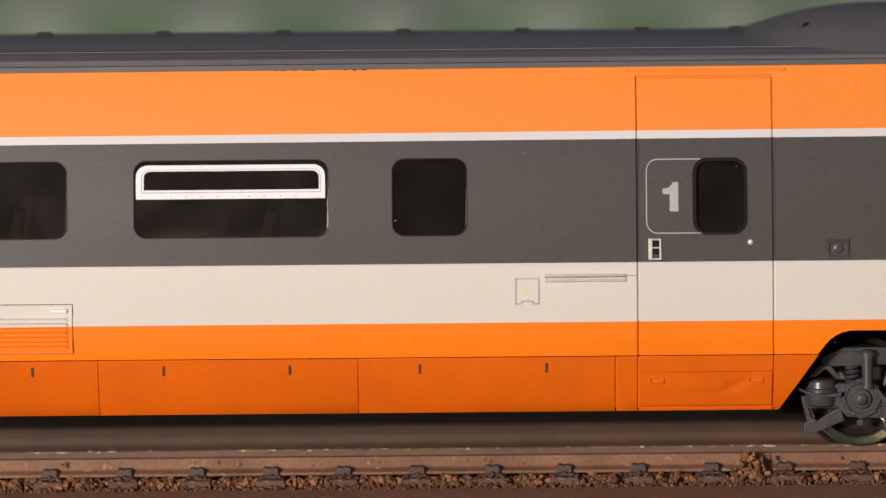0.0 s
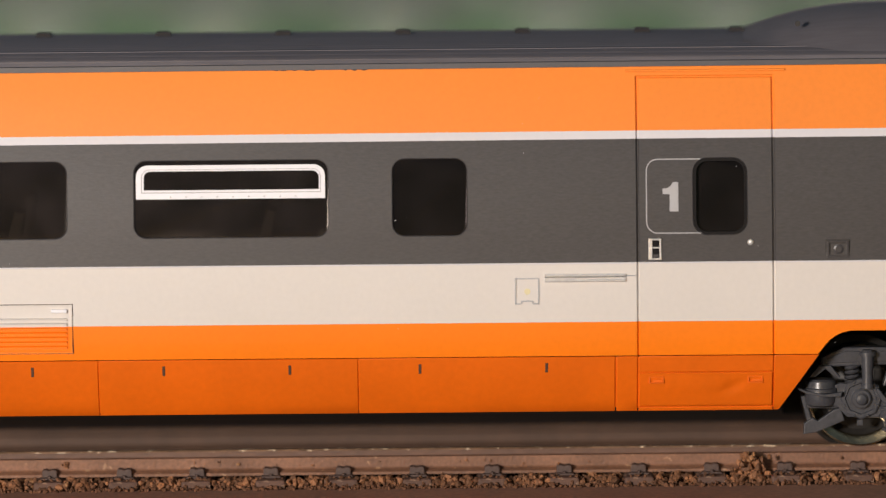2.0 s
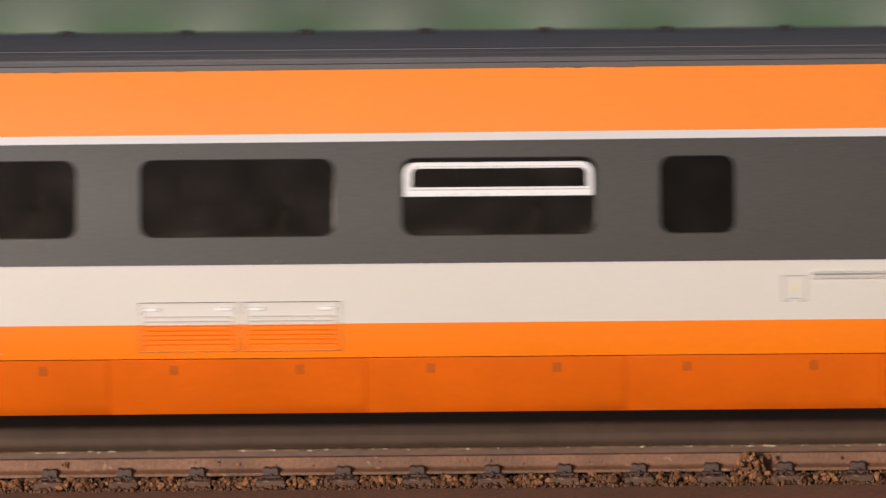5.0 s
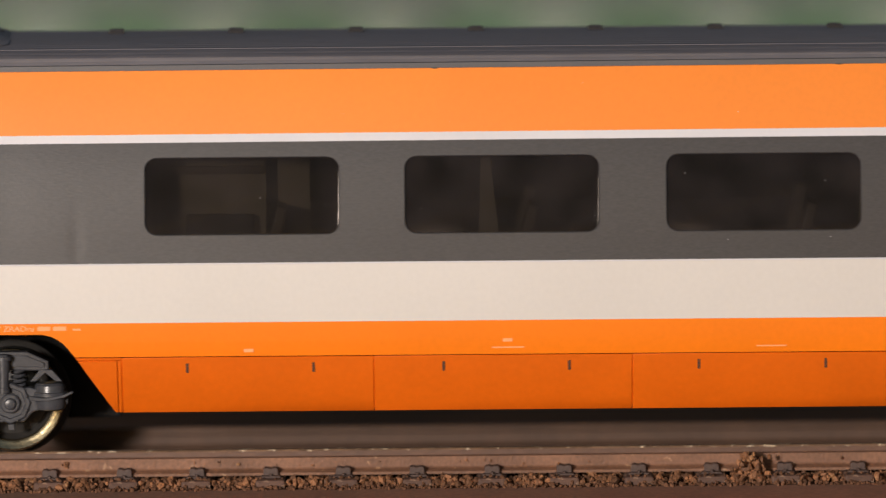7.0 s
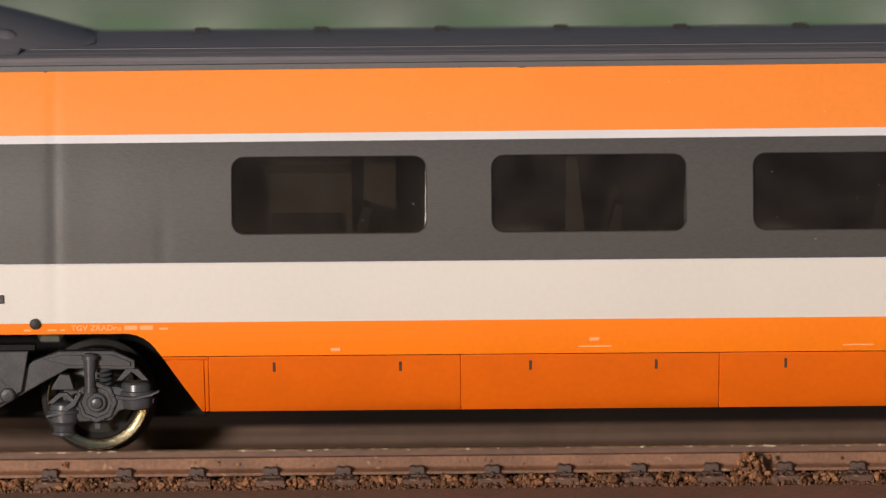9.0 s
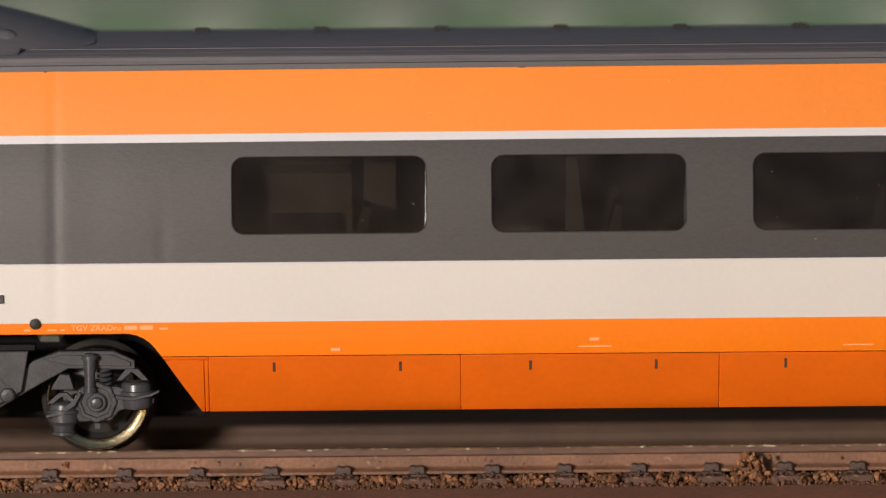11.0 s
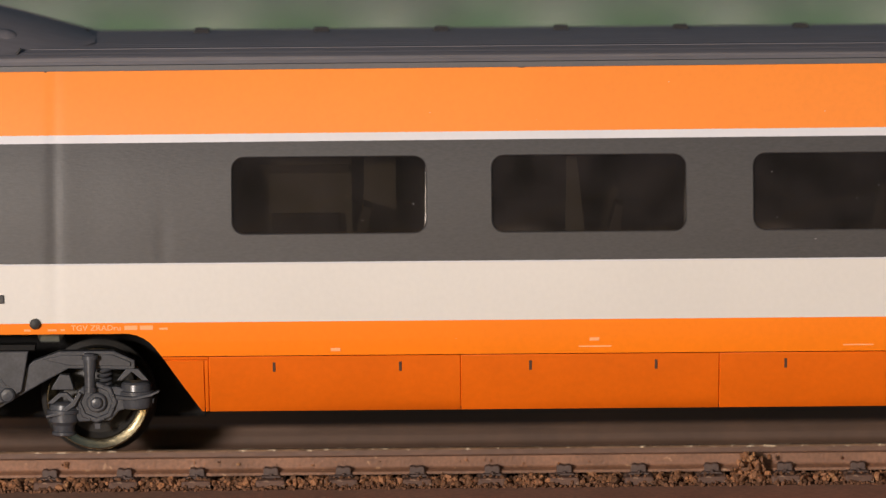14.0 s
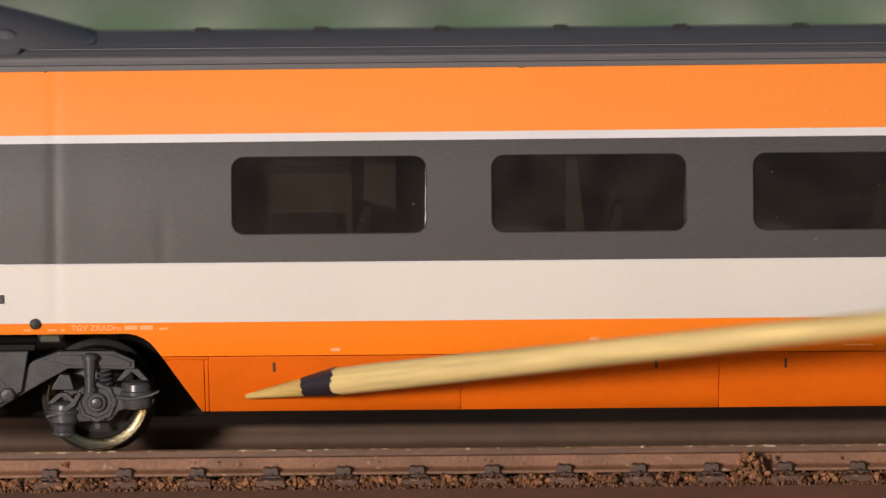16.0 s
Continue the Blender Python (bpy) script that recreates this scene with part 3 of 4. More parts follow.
# hopper vent frame, white, in the upper half of one window
h = HOLES[0]
bm = bmesh.new()
x0, x1, z0, z1 = h[0] + 0.16, h[1] - 0.28, 24.42, h[3] - 0.37
out = rounded(x0, x1, z0, z1, 1.05)
out = [(x1, z0)] + out[1] + out[2] + [(x0, z0)]
ins = rounded(x0 + 0.72, x1 - 0.57, z0 + 0.82, z1 - 0.55, 0.62)
ins = [(x1 - 0.57, z0 + 0.82)] + ins[1] + ins[2] + [(x0 + 0.72, z0 + 0.82)]
k = len(out)
mid = [((a[0] + 2 * b[0]) / 3, (a[1] + 2 * b[1]) / 3) for a, b in zip(out, ins)]
mid2 = [(a[0] * 0.22 + b[0] * 0.78, a[1] * 0.22 + b[1] * 0.78) for a, b in zip(out, ins)]
rings = [[bm.verts.new((x, wall_y(z) + d, z)) for x, z in pts] for pts, d in ((out, 0.25), (out, -0.02), (mid, -0.02), (mid, 0.06), (mid2, 0.06), (mid2, -0.02), (ins, -0.02), (ins, 0.25))]
for p, q in zip(rings, rings[1:]):
    for i in range(k):
        bm.faces.new((p[i], p[(i + 1) % k], q[(i + 1) % k], q[i])).material_index = 1 if p is rings[3] else 0
vent = part("vent_frame", bm, [M_WINFRAME, M_GREYPRINT], coach, "white hopper vent frame")
for i in range(9):
    bm = bmesh.new()
    turned(bm, [(0.055, -0.03), (0.055, 0.02), (0.02, 0.03)], "y", (x0 + 3.2 + i * 1.45, wall_y(24.7) - 0.02, 24.62), 8)
    part("rivet", bm, M_DARKLINE, vent)

# roof with ribs, gutter and studs
def roof_section():
    pts = [(2.75, 36.15), (2.8, 36.62), (3.1, 36.68), (3.3, 36.62), (3.5, 36.98), (3.45, 37.06)]
    base = ((3.3, 37.05), (5.0, 37.6), (8.0, 38.12), (12.0, 38.45), (16.3, 38.55))

    def level(y):
        for (ya, za), (yb, zb) in zip(base, base[1:]):
            if y <= yb:
                return za + (zb - za) * (y - ya) / (yb - ya)

    # shallow waves, and one raised bead above the gutter
    y = 3.55
    while y < 15.6:
        pts += [(y, level(y)), (y + 0.24, level(y + 0.24) + 0.03), (y + 0.48, level(y + 0.48) + 0.03)]
        if 4.3 < y < 5.0:
            pts += [(y + 0.52, level(y + 0.52) + 0.10), (y + 0.62, level(y + 0.62) + 0.10)]
        y += 0.72
    return pts + [(16.2, 38.64)]


bm = bmesh.new()
sec = roof_section()
sec = sec + [(2 * HALF - y, z) for y, z in sec[-2::-1]]
ends = [[bm.verts.new((x, y, z - (sink(x) if z < 37.0 else 0))) for y, z in sec] for x in (X_END0, X_END1)]
for i in range(len(sec) - 1):
    bm.faces.new((ends[0][i], ends[1][i], ends[1][i + 1], ends[0][i + 1])).material_index = 1 if i < 2 or i > len(sec) - 4 else 0
for e in ends:
    bm.faces.new(e)
roof = part("roof", bm, [M_ROOF, M_ROOF_EDGE], coach, "slate-grey ribbed roof")
for i in range(-10, 7):
    x = -37.6 + 11.32 * i if i < 6 else 27.9
    if x < -141:
        continue
    bm = bmesh.new()
    prism(bm, [(x - 0.75, 38.4), (x + 0.75, 38.4), (x + 0.7, 38.82), (x + 0.5, 38.92), (x - 0.5, 38.92), (x - 0.7, 38.82)], 15.0, 16.6)
    part("roof_stud", bm, M_STUD, roof)


def fairing(x0, way, rise, name="roof_fairing"):
    """A raised cowl at the coach's end: it swells from the roof towards the end."""
    bm = bmesh.new()
    rows = []
    for j in range(11):
        u = j / 10
        x = x0 + way * u * 17.0
        if way > 0:
            top = 38.5 + rise * (1 - (1 - min(1, u * 1.15)) ** 2.6)
        else:
            top = 38.5 + rise * min(1, u * 1.25) ** 0.92
        half = 8.6 + 4.2 * min(1, u * 1.8) ** 0.7
        foot = 38.2 - 1.3 * min(1, u * 1.8) ** 0.7
        row = []
        for i in range(13):
            q = i / 6 - 1
            yy = HALF + half * q
            zz = foot + (top - foot) * (1 - abs(q) ** 2.2)
            row.append(bm.verts.new((x, yy, zz)))
        rows.append(row)
    for ra, rb in zip(rows, rows[1:]):
        for i in range(12):
            bm.faces.new((ra[i], ra[i + 1], rb[i + 1], rb[i]))
    bm.faces.new(rows[-1])
    ob = part(name, bm, M_ROOF, coach, "slate-grey cowl rising over the coach's end", True)
    return ob


cowl = fairing(28.3, 1, 2.6)
bm = bmesh.new()
turned(bm, [(0.26, -0.5), (0.26, 0.0), (0.15, 0.1)], "y", (33.3, 8.2, 39.7), 10)
part("lifting_eye", bm, M_INNER, cowl)
cowl = fairing(-137.9, -1, 3.8)
bm = bmesh.new()
turned(bm, [(1.9, -3.0), (1.85, -0.6), (1.6, 0.1), (1.15, 0.7), (0.5, 1.05), (0.1, 1.12)], "x", (-145.5, 8.2, 37.7), 28)
part("cowl_boss", bm, M_ROOF, cowl, "", True)
bm = bmesh.new()
prism(bm, [(-145.5, 36.7), (-145.25, 36.72), (-144.55, 37.9), (-144.72, 37.95)], 4.2, 5.0, 0.05)
part("cowl_strut", bm, M_INNER, cowl)

# waist beads where grey meets cream
for x0, x1 in ((X_END0 + 0.1, DOOR_X0 - 0.12), (DOOR_X0 + 0.12, DOOR_X1 - 0.12), (DOOR_X1 + 0.12, X_END1 - 0.1)):
    bm = bmesh.new()
    box(bm, x0, x1, wall_y(18.2) - 0.07, wall_y(18.2) + 0.2, 18.12, 18.24, 0.03)
    part("waist_bead", bm, M_STRIPE, coach)

# thin lip over the door
bm = bmesh.new()
box(bm, 17.0, 31.8, wall_y(35.8) - 0.28, wall_y(35.8) + 0.3, 35.72, 35.9, 0.04)
part("drip_rail", bm, M_ORANGE, coach)

# skirt panels with their dark latches
SEAMS = [-127.35, -103.95, -79.95, -56.0, -32.1, -7.98, 15.9]
bm = bmesh.new()
slab(bm, -128.05, -127.79, -131.43, -127.79, 4.06, 9.1, 0.12)
part("skirt_panel", bm, M_SKIRT, coach, "", True)
bm = bmesh.new()
slab(bm, -127.73, -127.38, -127.73, -127.38, 4.06, 9.1, 0.12)
part("skirt_border", bm, M_SKIRT, coach, "", True)
bm = bmesh.new()
slab(bm, -128.2, -127.5, -131.2, -127.5, 4.4, 9.35, 0.27, 0.2)
part("joint_backing", bm, M_SKIRT, coach)
bm = bmesh.new()
slab(bm, -131.47, -127.38, -131.65, -127.38, 9.155, 9.42, 0.12)
part("skirt_border", bm, M_SKIRT, coach, "", True)
for a, b in zip(SEAMS, SEAMS[1:]):
    bm = bmesh.new()
    slab(bm, a + 0.03, b - 0.03, a + 0.03, b - 0.03, 4.04, 9.42, 0.12)
    part("skirt_panel", bm, M_SKIRT, coach, "", True)
for x in SEAMS + [17.96]:
    bm = bmesh.new()
    slab(bm, x - 0.6, x + 0.6, x - 0.6, x + 0.6, 4.4, 9.35, 0.27, 0.2)
    part("joint_backing", bm, M_SKIRT, coach)
bm = bmesh.new()
slab(bm, 16.0, 17.95, 16.0, 17.95, 4.04, 9.42, 0.12)
part("skirt_panel", bm, M_SKIRT, coach, "", True)
bm = bmesh.new()
slab(bm, 18.08, 30.55, 18.08, 30.55, 7.86, 9.42, 0.12)
slab(bm, 18.08, 30.55, 18.08, 30.55, 4.04, 4.42, 0.12)
step = part("step_panel", bm, M_SKIRT, coach, "", True)
bm = bmesh.new()
slab(bm, 17.5, 30.9, 17.5, 30.9, 4.3, 9.3, 0.30, 0.2)
part("joint_backing", bm, M_SKIRT, step)
bm = bmesh.new()
slab(bm, 18.12, 30.48, 18.12, 30.48, 4.5, 7.80, 0.03, 0.25, nz=12, nx=40, dimple=(26.8, 6.4, 0.22))
flap = part("step_flap", bm, M_SKIRT, step, "", True)
for x in (19.7, 28.9):
    bm = bmesh.new()
    y = wall_y(7.1) + 0.05
    for p, q, u, v in ((x - 0.7, x + 0.7, 6.78, 6.92), (x - 0.7, x + 0.7, 7.32, 7.44), (x - 0.7, x - 0.56, 6.92, 7.32), (x + 0.56, x + 0.7, 6.92, 7.32)):
        box(bm, p, q, y - 0.17, y + 0.3, u, v, 0.04)
    box(bm, x - 0.3, x + 0.56, y - 0.08, y + 0.3, 6.92, 7.15, 0.04)
    part("step_catch", bm, M_SKIRT, step)
bm = bmesh.new()
slab(bm, 30.64, 31.1, 30.64, 34.8, 4.06, 9.42, 0.12)
part("skirt_panel", bm, M_SKIRT, coach, "", True)
for px in (-1535, -1311, -1080, -857, -627, -402, -170, 56, 288, 511, 741, 965):
    x = (px - 784) * (0.0523 if px < 0 else 0.0525)
    bm = bmesh.new()
    slab(bm, x - 0.13, x + 0.13, x - 0.13, x + 0.13, 7.93, 8.84, 0.06, 0.2, 0.03, 2)
    part("skirt_latch", bm, M_LATCH, coach)

# ventilation grilles in the lower wall
def grille(x0, x1):
    z0, z1 = 10.22, 14.75
    bm = bmesh.new()
    w, y = 0.16, 0.0
    for a, b, c, d in ((x0, x1, z1 - w, z1), (x0, x1, z0, z0 + w), (x0, x0 + w, z0 + w, z1 - w), (x1 - w, x1, z0 + w, z1 - w)):
        for lo, hi, mi in ((c, min(d, Z_WHITE), 0), (max(c, Z_WHITE), d, 1)):
            if hi > lo:
                box(bm, a, b, wall_y((lo + hi) / 2) - 0.16, wall_y((lo + hi) / 2) + 0.2, lo, hi, 0, mi)
    g = part("grille", bm, [M_ORANGE_LOW, M_WHITE], coach, "louvred grille painted with the bands")
    z = 10.7
    while z < 13.4:
        bm = bmesh.new()
        y = wall_y(z)
        pts = [(y + 0.1, z - 0.06), (y - 0.26, z + 0.0), (y - 0.26, z + 0.12), (y + 0.1, z + 0.30)]
        a = [bm.verts.new((x0 + 0.5, p, q)) for p, q in pts]
        b = [bm.verts.new((x1 - 0.5, p, q)) for p, q in pts]
        for i in range(4):
            bm.faces.new((a[i], b[i], b[(i + 1) % 4], a[(i + 1) % 4]))
        bm.faces.new(a), bm.faces.new(b)
        part("louvre", bm, M_ORANGE_LOW if z < Z_WHITE - 0.15 else M_WHITE, g)
        bm = bmesh.new()
        box(bm, x0 + 0.5, x1 - 0.5, wall_y(z) - 0.02, wall_y(z) + 0.05, z - 0.16, z - 0.06)
        part("slot", bm, M_ORANGE_LOW if z < Z_WHITE - 0.15 else M_WHITE, g)
        z += 0.43
    for a, b, c, d in ((x0 - 0.07, x1 + 0.07, z1, z1 + 0.07), (x1, x1 + 0.07, z0, z1), (x0 - 0.07, x0, z0, z1), (x0 - 0.07, x1 + 0.07, z0 - 0.07, z0)):
        bm = bmesh.new()
        box(bm, a, b, wall_y((c + d) / 2) - 0.012, wall_y((c + d) / 2) + 0.05, c, d)
        part("frame_joint", bm, M_SLOT, g)
    for cx in (x0 + 1.05, x1 - 1.2):
        bm = bmesh.new()
        box(bm, cx - 0.75, cx + 0.75, -0.30, 0.05, 14.0, 14.34, 0.08)
        part("grille_handle", bm, M_WINFRAME, g, "small white handle")


grille(-43.3, -34.42)
grille(-52.9, -44.0)

# fittings by the door: grab rail, plate, handle, knob, socket, class number
bm = bmesh.new()
for z in (17.08, 16.6):
    turned(bm, [(0.02, 9.35), (0.14, 9.4), (0.14, 16.85), (0.02, 16.9)], "x", (0, -0.16, z), 12)
grab = part("grab_rail", bm, M_CHROME, coach, "chrome double grab rail", True)
bm = bmesh.new()
box(bm, 9.35, 16.9, -0.10, 0.1, 16.7, 16.88, 0.04)
part("rail_web", bm, M_CHROME, grab)
bm = bmesh.new()
box(bm, 9.4, 16.8, -0.06, 0.1, 16.88, 17.0)
part("rail_backing", bm, M_DARKLINE, grab)
bm = bmesh.new()
turned(bm, [(0.045, 16.9), (0.045, 17.85)], "x", (0, -0.02, 17.0), 8)
part("rail_rod", bm, M_GREYPRINT, coach)
bm = bmesh.new()
for a, b, c, d in ((6.6, 8.85, 16.75, 16.87), (6.6, 6.72, 14.45, 16.75), (8.73, 8.85, 14.45, 16.75), (6.6, 7.15, 14.4, 14.52), (8.3, 8.85, 14.4, 14.52), (7.15, 7.27, 14.45, 14.75), (8.18, 8.3, 14.45, 14.75), (7.27, 8.18, 14.65, 14.77)):
    box(bm, a, b, -0.07, 0.1, c, d)
plate = part("socket_cover", bm, M_GREYPRINT, coach)
bm = bmesh.new()
turned(bm, [(0.3, -0.02), (0.3, 0.05)], "y", (7.75, 0.0, 15.6), 7)
part("cover_mark", bm, M_YELLOW, plate, "faint yellow mark")
bm = bmesh.new()
y = wall_y(19.4) + 0.03
for a, b, c, d in ((19.0, 19.36, 18.45, 20.42), (20.02, 20.2, 18.45, 20.42), (19.36, 20.02, 20.26, 20.42), (19.36, 20.02, 18.45, 18.6), (19.36, 20.02, 19.5, 19.64)):
    box(bm, a, b, y - 0.16, y + 0.1, c, d, 0.04)
handle = part("door_handle", bm, M_CHROME, door, "chrome door handle")
bm = bmesh.new()
box(bm, 19.3, 20.08, y - 0.03, y + 0.1, 18.5, 20.36)
part("handle_recess", bm, M_RUBBER_SHADE, handle, "black recess behind the handle")
bm = bmesh.new()
turned(bm, [(0.28, 0.1), (0.28, -0.1), (0.2, -0.2), (0.05, -0.23)], "y", (28.45, wall_y(20.0), 20.0), 14)
part("door_knob", bm, M_CHROME, door, "round chrome door button", True)
bm = bmesh.new()
for a, b, c, d in ((35.5, 37.55, 19.9, 20.1), (35.5, 37.55, 18.55, 18.75), (35.5, 35.75, 18.75, 19.9), (37.3, 37.55, 18.75, 19.9)):
    box(bm, a, b, -0.06, 0.3, c, d, 0.03)
turned(bm, [(0.45, 0.25), (0.45, -0.05), (0.3, -0.1)], "y", (36.6, 0.1, 19.3), 14)
cap = part("filler_cap", bm, M_GREY, coach)
bm = bmesh.new()
for a, b, c, d in ((35.38, 37.67, 20.1, 20.22), (35.38, 37.67, 18.43, 18.55), (35.38, 35.5, 18.55, 20.1), (37.55, 37.67, 18.55, 20.1), (35.75, 35.86, 18.75, 19.9), (35.86, 37.3, 19.8, 19.9)):
    box(bm, a, b, wall_y(19.3) - 0.02, 0.3, c, d)
part("cap_gap", bm, M_DARKLINE, cap)


def text_part(name, body_text, x, z, size, material, parent, width=None, y=None, bold=0.0):
    """Flat printed lettering on the wall, with its lower left corner at (x, z)."""
    cu = bpy.data.curves.new(name, "FONT")
    cu.body, cu.size, cu.offset = body_text, size * MM, bold * MM
    tmp = bpy.data.objects.new(name, cu)
    me = bpy.data.meshes.new_from_object(tmp)
    bpy.data.objects.remove(tmp)
    co = np.array([v.co[:] for v in me.vertices])
    lo, hi = co.min(0), co.max(0)
    f = width * MM / (hi[0] - lo[0]) if width else 1.0
    for v in me.vertices:
        px, pz = (v.co.x - lo[0]) * f + x * MM, v.co.y - lo[1] + z * MM
        v.co = (px, (wall_y(pz / MM) if y is None else y) * MM - 0.00004, pz)
    me.materials.clear()
    me.materials.append(material)
    ob = new(name, me)
    ob.parent = parent
    return ob


bm = bmesh.new()
pts = [(21.0, 22.9), (21.8, 22.9), (21.8, 25.6), (21.3, 25.6), (21.1, 25.25), (20.8, 25.05), (20.35, 25.0), (20.35, 24.5), (21.0, 24.5)]
bm.faces.new([bm.verts.new((x, wall_y(z) + 0.012, z)) for x, z in pts])
part("class_number", bm, M_GREYPRINT, door, "pale grey printed figure 1")
# thin printed outline beside the door window
bm = bmesh.new()
out = rounded(18.8, 26.0, 20.85, 27.75, 1.1)
steps = [26.0, 25.0, 24.0, 23.0, 22.3]
out = [(23.9, 27.75)] + out[2] + [(18.8, z) for z in steps] + out[3] + [(23.9, 20.85)]
ins = rounded(18.9, 26.0, 20.95, 27.65, 1.0)
ins = [(23.9, 27.65)] + ins[2] + [(18.9, z) for z in steps] + ins[3] + [(23.9, 20.95)]
va = [bm.verts.new((x, wall_y(z) + 0.005, z)) for x, z in out]
vb = [bm.verts.new((x, wall_y(z) + 0.005, z)) for x, z in ins]
for i in range(len(out) - 1):
    bm.faces.new((va[i], va[i + 1], vb[i + 1], vb[i]))
part("printed_outline", bm, M_GREYPRINT, door)
# small printed lettering on the sill at the other end; the running number is plain bars
text_part("lettering", "TGV ZRADru", -140.05, 12.02, 0.72, M_WHITEPRINT, coach, 4.6)
for x, w in ((-135.1, 1.2), (-133.65, 1.2), (-131.85, 0.75), (-142.2, 0.8), (-141.0, 0.4), (-144.4, 0.6)):
    bm = bmesh.new()
    z0 = 12.06 if x > -136 else 12.0
    h = 0.40 if w > 1 else 0.18
    box(bm, x, x + w, wall_y(z0 + h) - 0.012, wall_y(z0) + 0.05, z0, z0 + h)
    part("printed_bar", bm, M_BARPRINT, coach)
for x, z, w in ((-116.0, 9.9, 0.9), (-92.0, 10.7, 0.9), (-93.0, 10.1, 3.0), (-68.5, 10.05, 2.8)):
    bm = bmesh.new()
    h = 0.3 if w < 1 else 0.12
    box(bm, x, x + w, wall_y(z + h) - 0.012, wall_y(z) + 0.05, z, z + h)
    part("printed_bar", bm, M_BARPRINT, coach)
bm = bmesh.new()
turned(bm, [(0.4, 0.2), (0.52, -0.2), (0.42, -0.5), (0.12, -0.6)], "y", (-143.35, -0.0, 12.7), 14)
part("hose_knob", bm, M_INNER, coach, "black plastic knob on the sill", True)
bm = bmesh.new()
prism(bm, [(-147.6, 14.6), (-146.2, 14.6), (-146.2, 15.4), (-147.6, 15.4)], -0.2, 0.2, 0.08)
part("end_socket", bm, M_GREY, coach)

# chipped paint along the roof line, and specks of dust
rnd = random.Random(21)
for x in (-15.3, -14.6, -13.6, -12.4, -11.9, -8.9, -8.0, -7.1, -49.0, -60.5, -98.0, -142.2):
    w = rnd.uniform(0.2, 0.5)
    bm = bmesh.new()
    pts = [(x - w, 36.2), (x - w * 0.8, 36.09), (x - w * 0.1, 36.02 + rnd.uniform(0, 0.06)), (x + w * 0.3, 36.08), (x + w, 36.2)]
    bm.faces.new([bm.verts.new((p, wall_y(q) - 0.02, q - sink(x))) for p, q in pts])
    part("paint_chip", bm, M_INNER, coach)
bm = bmesh.new()
for _ in range(80):
    x, z = rnd.uniform(-145, 45), rnd.choice((rnd.uniform(10, 35), rnd.uniform(21, 27)))
    s = rnd.uniform(0.015, 0.042)
    y = wall_y(z) - 0.01 + (0.13 if WIN_Z0 < z < WIN_Z1 else 0)
    bm.faces.new([bm.verts.new((x + s * math.cos(a) * 1.3, y, z + s * math.sin(a))) for a in (0, 1.3, 2.4, 3.7, 5.0)])
tagged(part("dust", bm, M_STRIPE, coach), kind="stuff")
bm = bmesh.new()
turned(bm, [(0.25, -143.6), (0.75, -143.3), (0.75, -141.6), (0.25, -141.2)], "x", (0, 8.4, 10.75), 18)
part("air_tank", bm, M_TANK, coach, "small pale tank above the wheel", True)

# the same skirt panels and door on the coach's other side
for ob in [o for o in coach.children if o.name.startswith(("skirt_panel", "step_panel", "door")) and o.type == "MESH" and not o.name.startswith("door_")]:
    twin = new(ob.name.split(".")[0], ob.data)
    twin.parent = coach
    twin.location, twin.scale = (0, 2 * HALF * MM, 0), (1, -1, 1)

# saloon: partitions and seats, seen dimly through the panes
bm = bmesh.new()
box(bm, -126.2, -125.7, 4, 28, 16.5, 36, 0.0)
box(bm, -112.9, -109.9, 9.5, 10.0, 16.5, 35.0)
part("partition", bm, M_WALLIN, coach, "beige inner partition")
bm = bmesh.new()
box(bm, -124.2, -114.0, 8.0, 8.5, 16.5, 35.0)
part("partition", bm, M_WALLIN, coach)
bm = bmesh.new()
box(bm, -121.5, -115.1, 6.6, 7.8, 16.5, 22.1, 0.2)
part("low_cabinet", bm, M_INNER, coach)
bm = bmesh.new()
box(bm, -123.0, -114.2, 7.2, 8.0, 25.9, 26.6, 0.1)
part("shelf", bm, M_SEAT, coach)
bm = bmesh.new()
prism(bm, [(-94.2, 16.5), (-91.8, 16.5), (-93.0, 27.6), (-93.9, 27.6)], 7.0, 7.6, 0.08)
part("partition", bm, M_WALLIN, coach)
bm = bmesh.new()
prism(bm, [(-4.0, 0.0), (0.4, 0.0), (1.5, 6.3), (0.6, 6.6), (-0.5, 2.6), (-4.0, 2.2)], 0.0, 5.2, 0.25)
seat0 = part("seat", bm, M_SEAT, coach, "tan moulded seat")
seat_at = [(-113.5, 4.4), (-106.5, 4.4), (-90.0, 4.4), (-82.5, 4.4), (-64.0, 4.4), (-57.0, 4.4), (-40.5, 4.4), (-17.0, 4.4)]
for i, (x, y) in enumerate(seat_at + [(x, 22.5) for x, _ in seat_at]):
    s = seat0 if i == 0 else new("seat", seat0.data)
    s.parent = coach
    s.matrix_basis = Matrix.Translation((x * MM, y * MM, 16.5 * MM))


# ---- bogies ----
AXLE_Z = 4.9


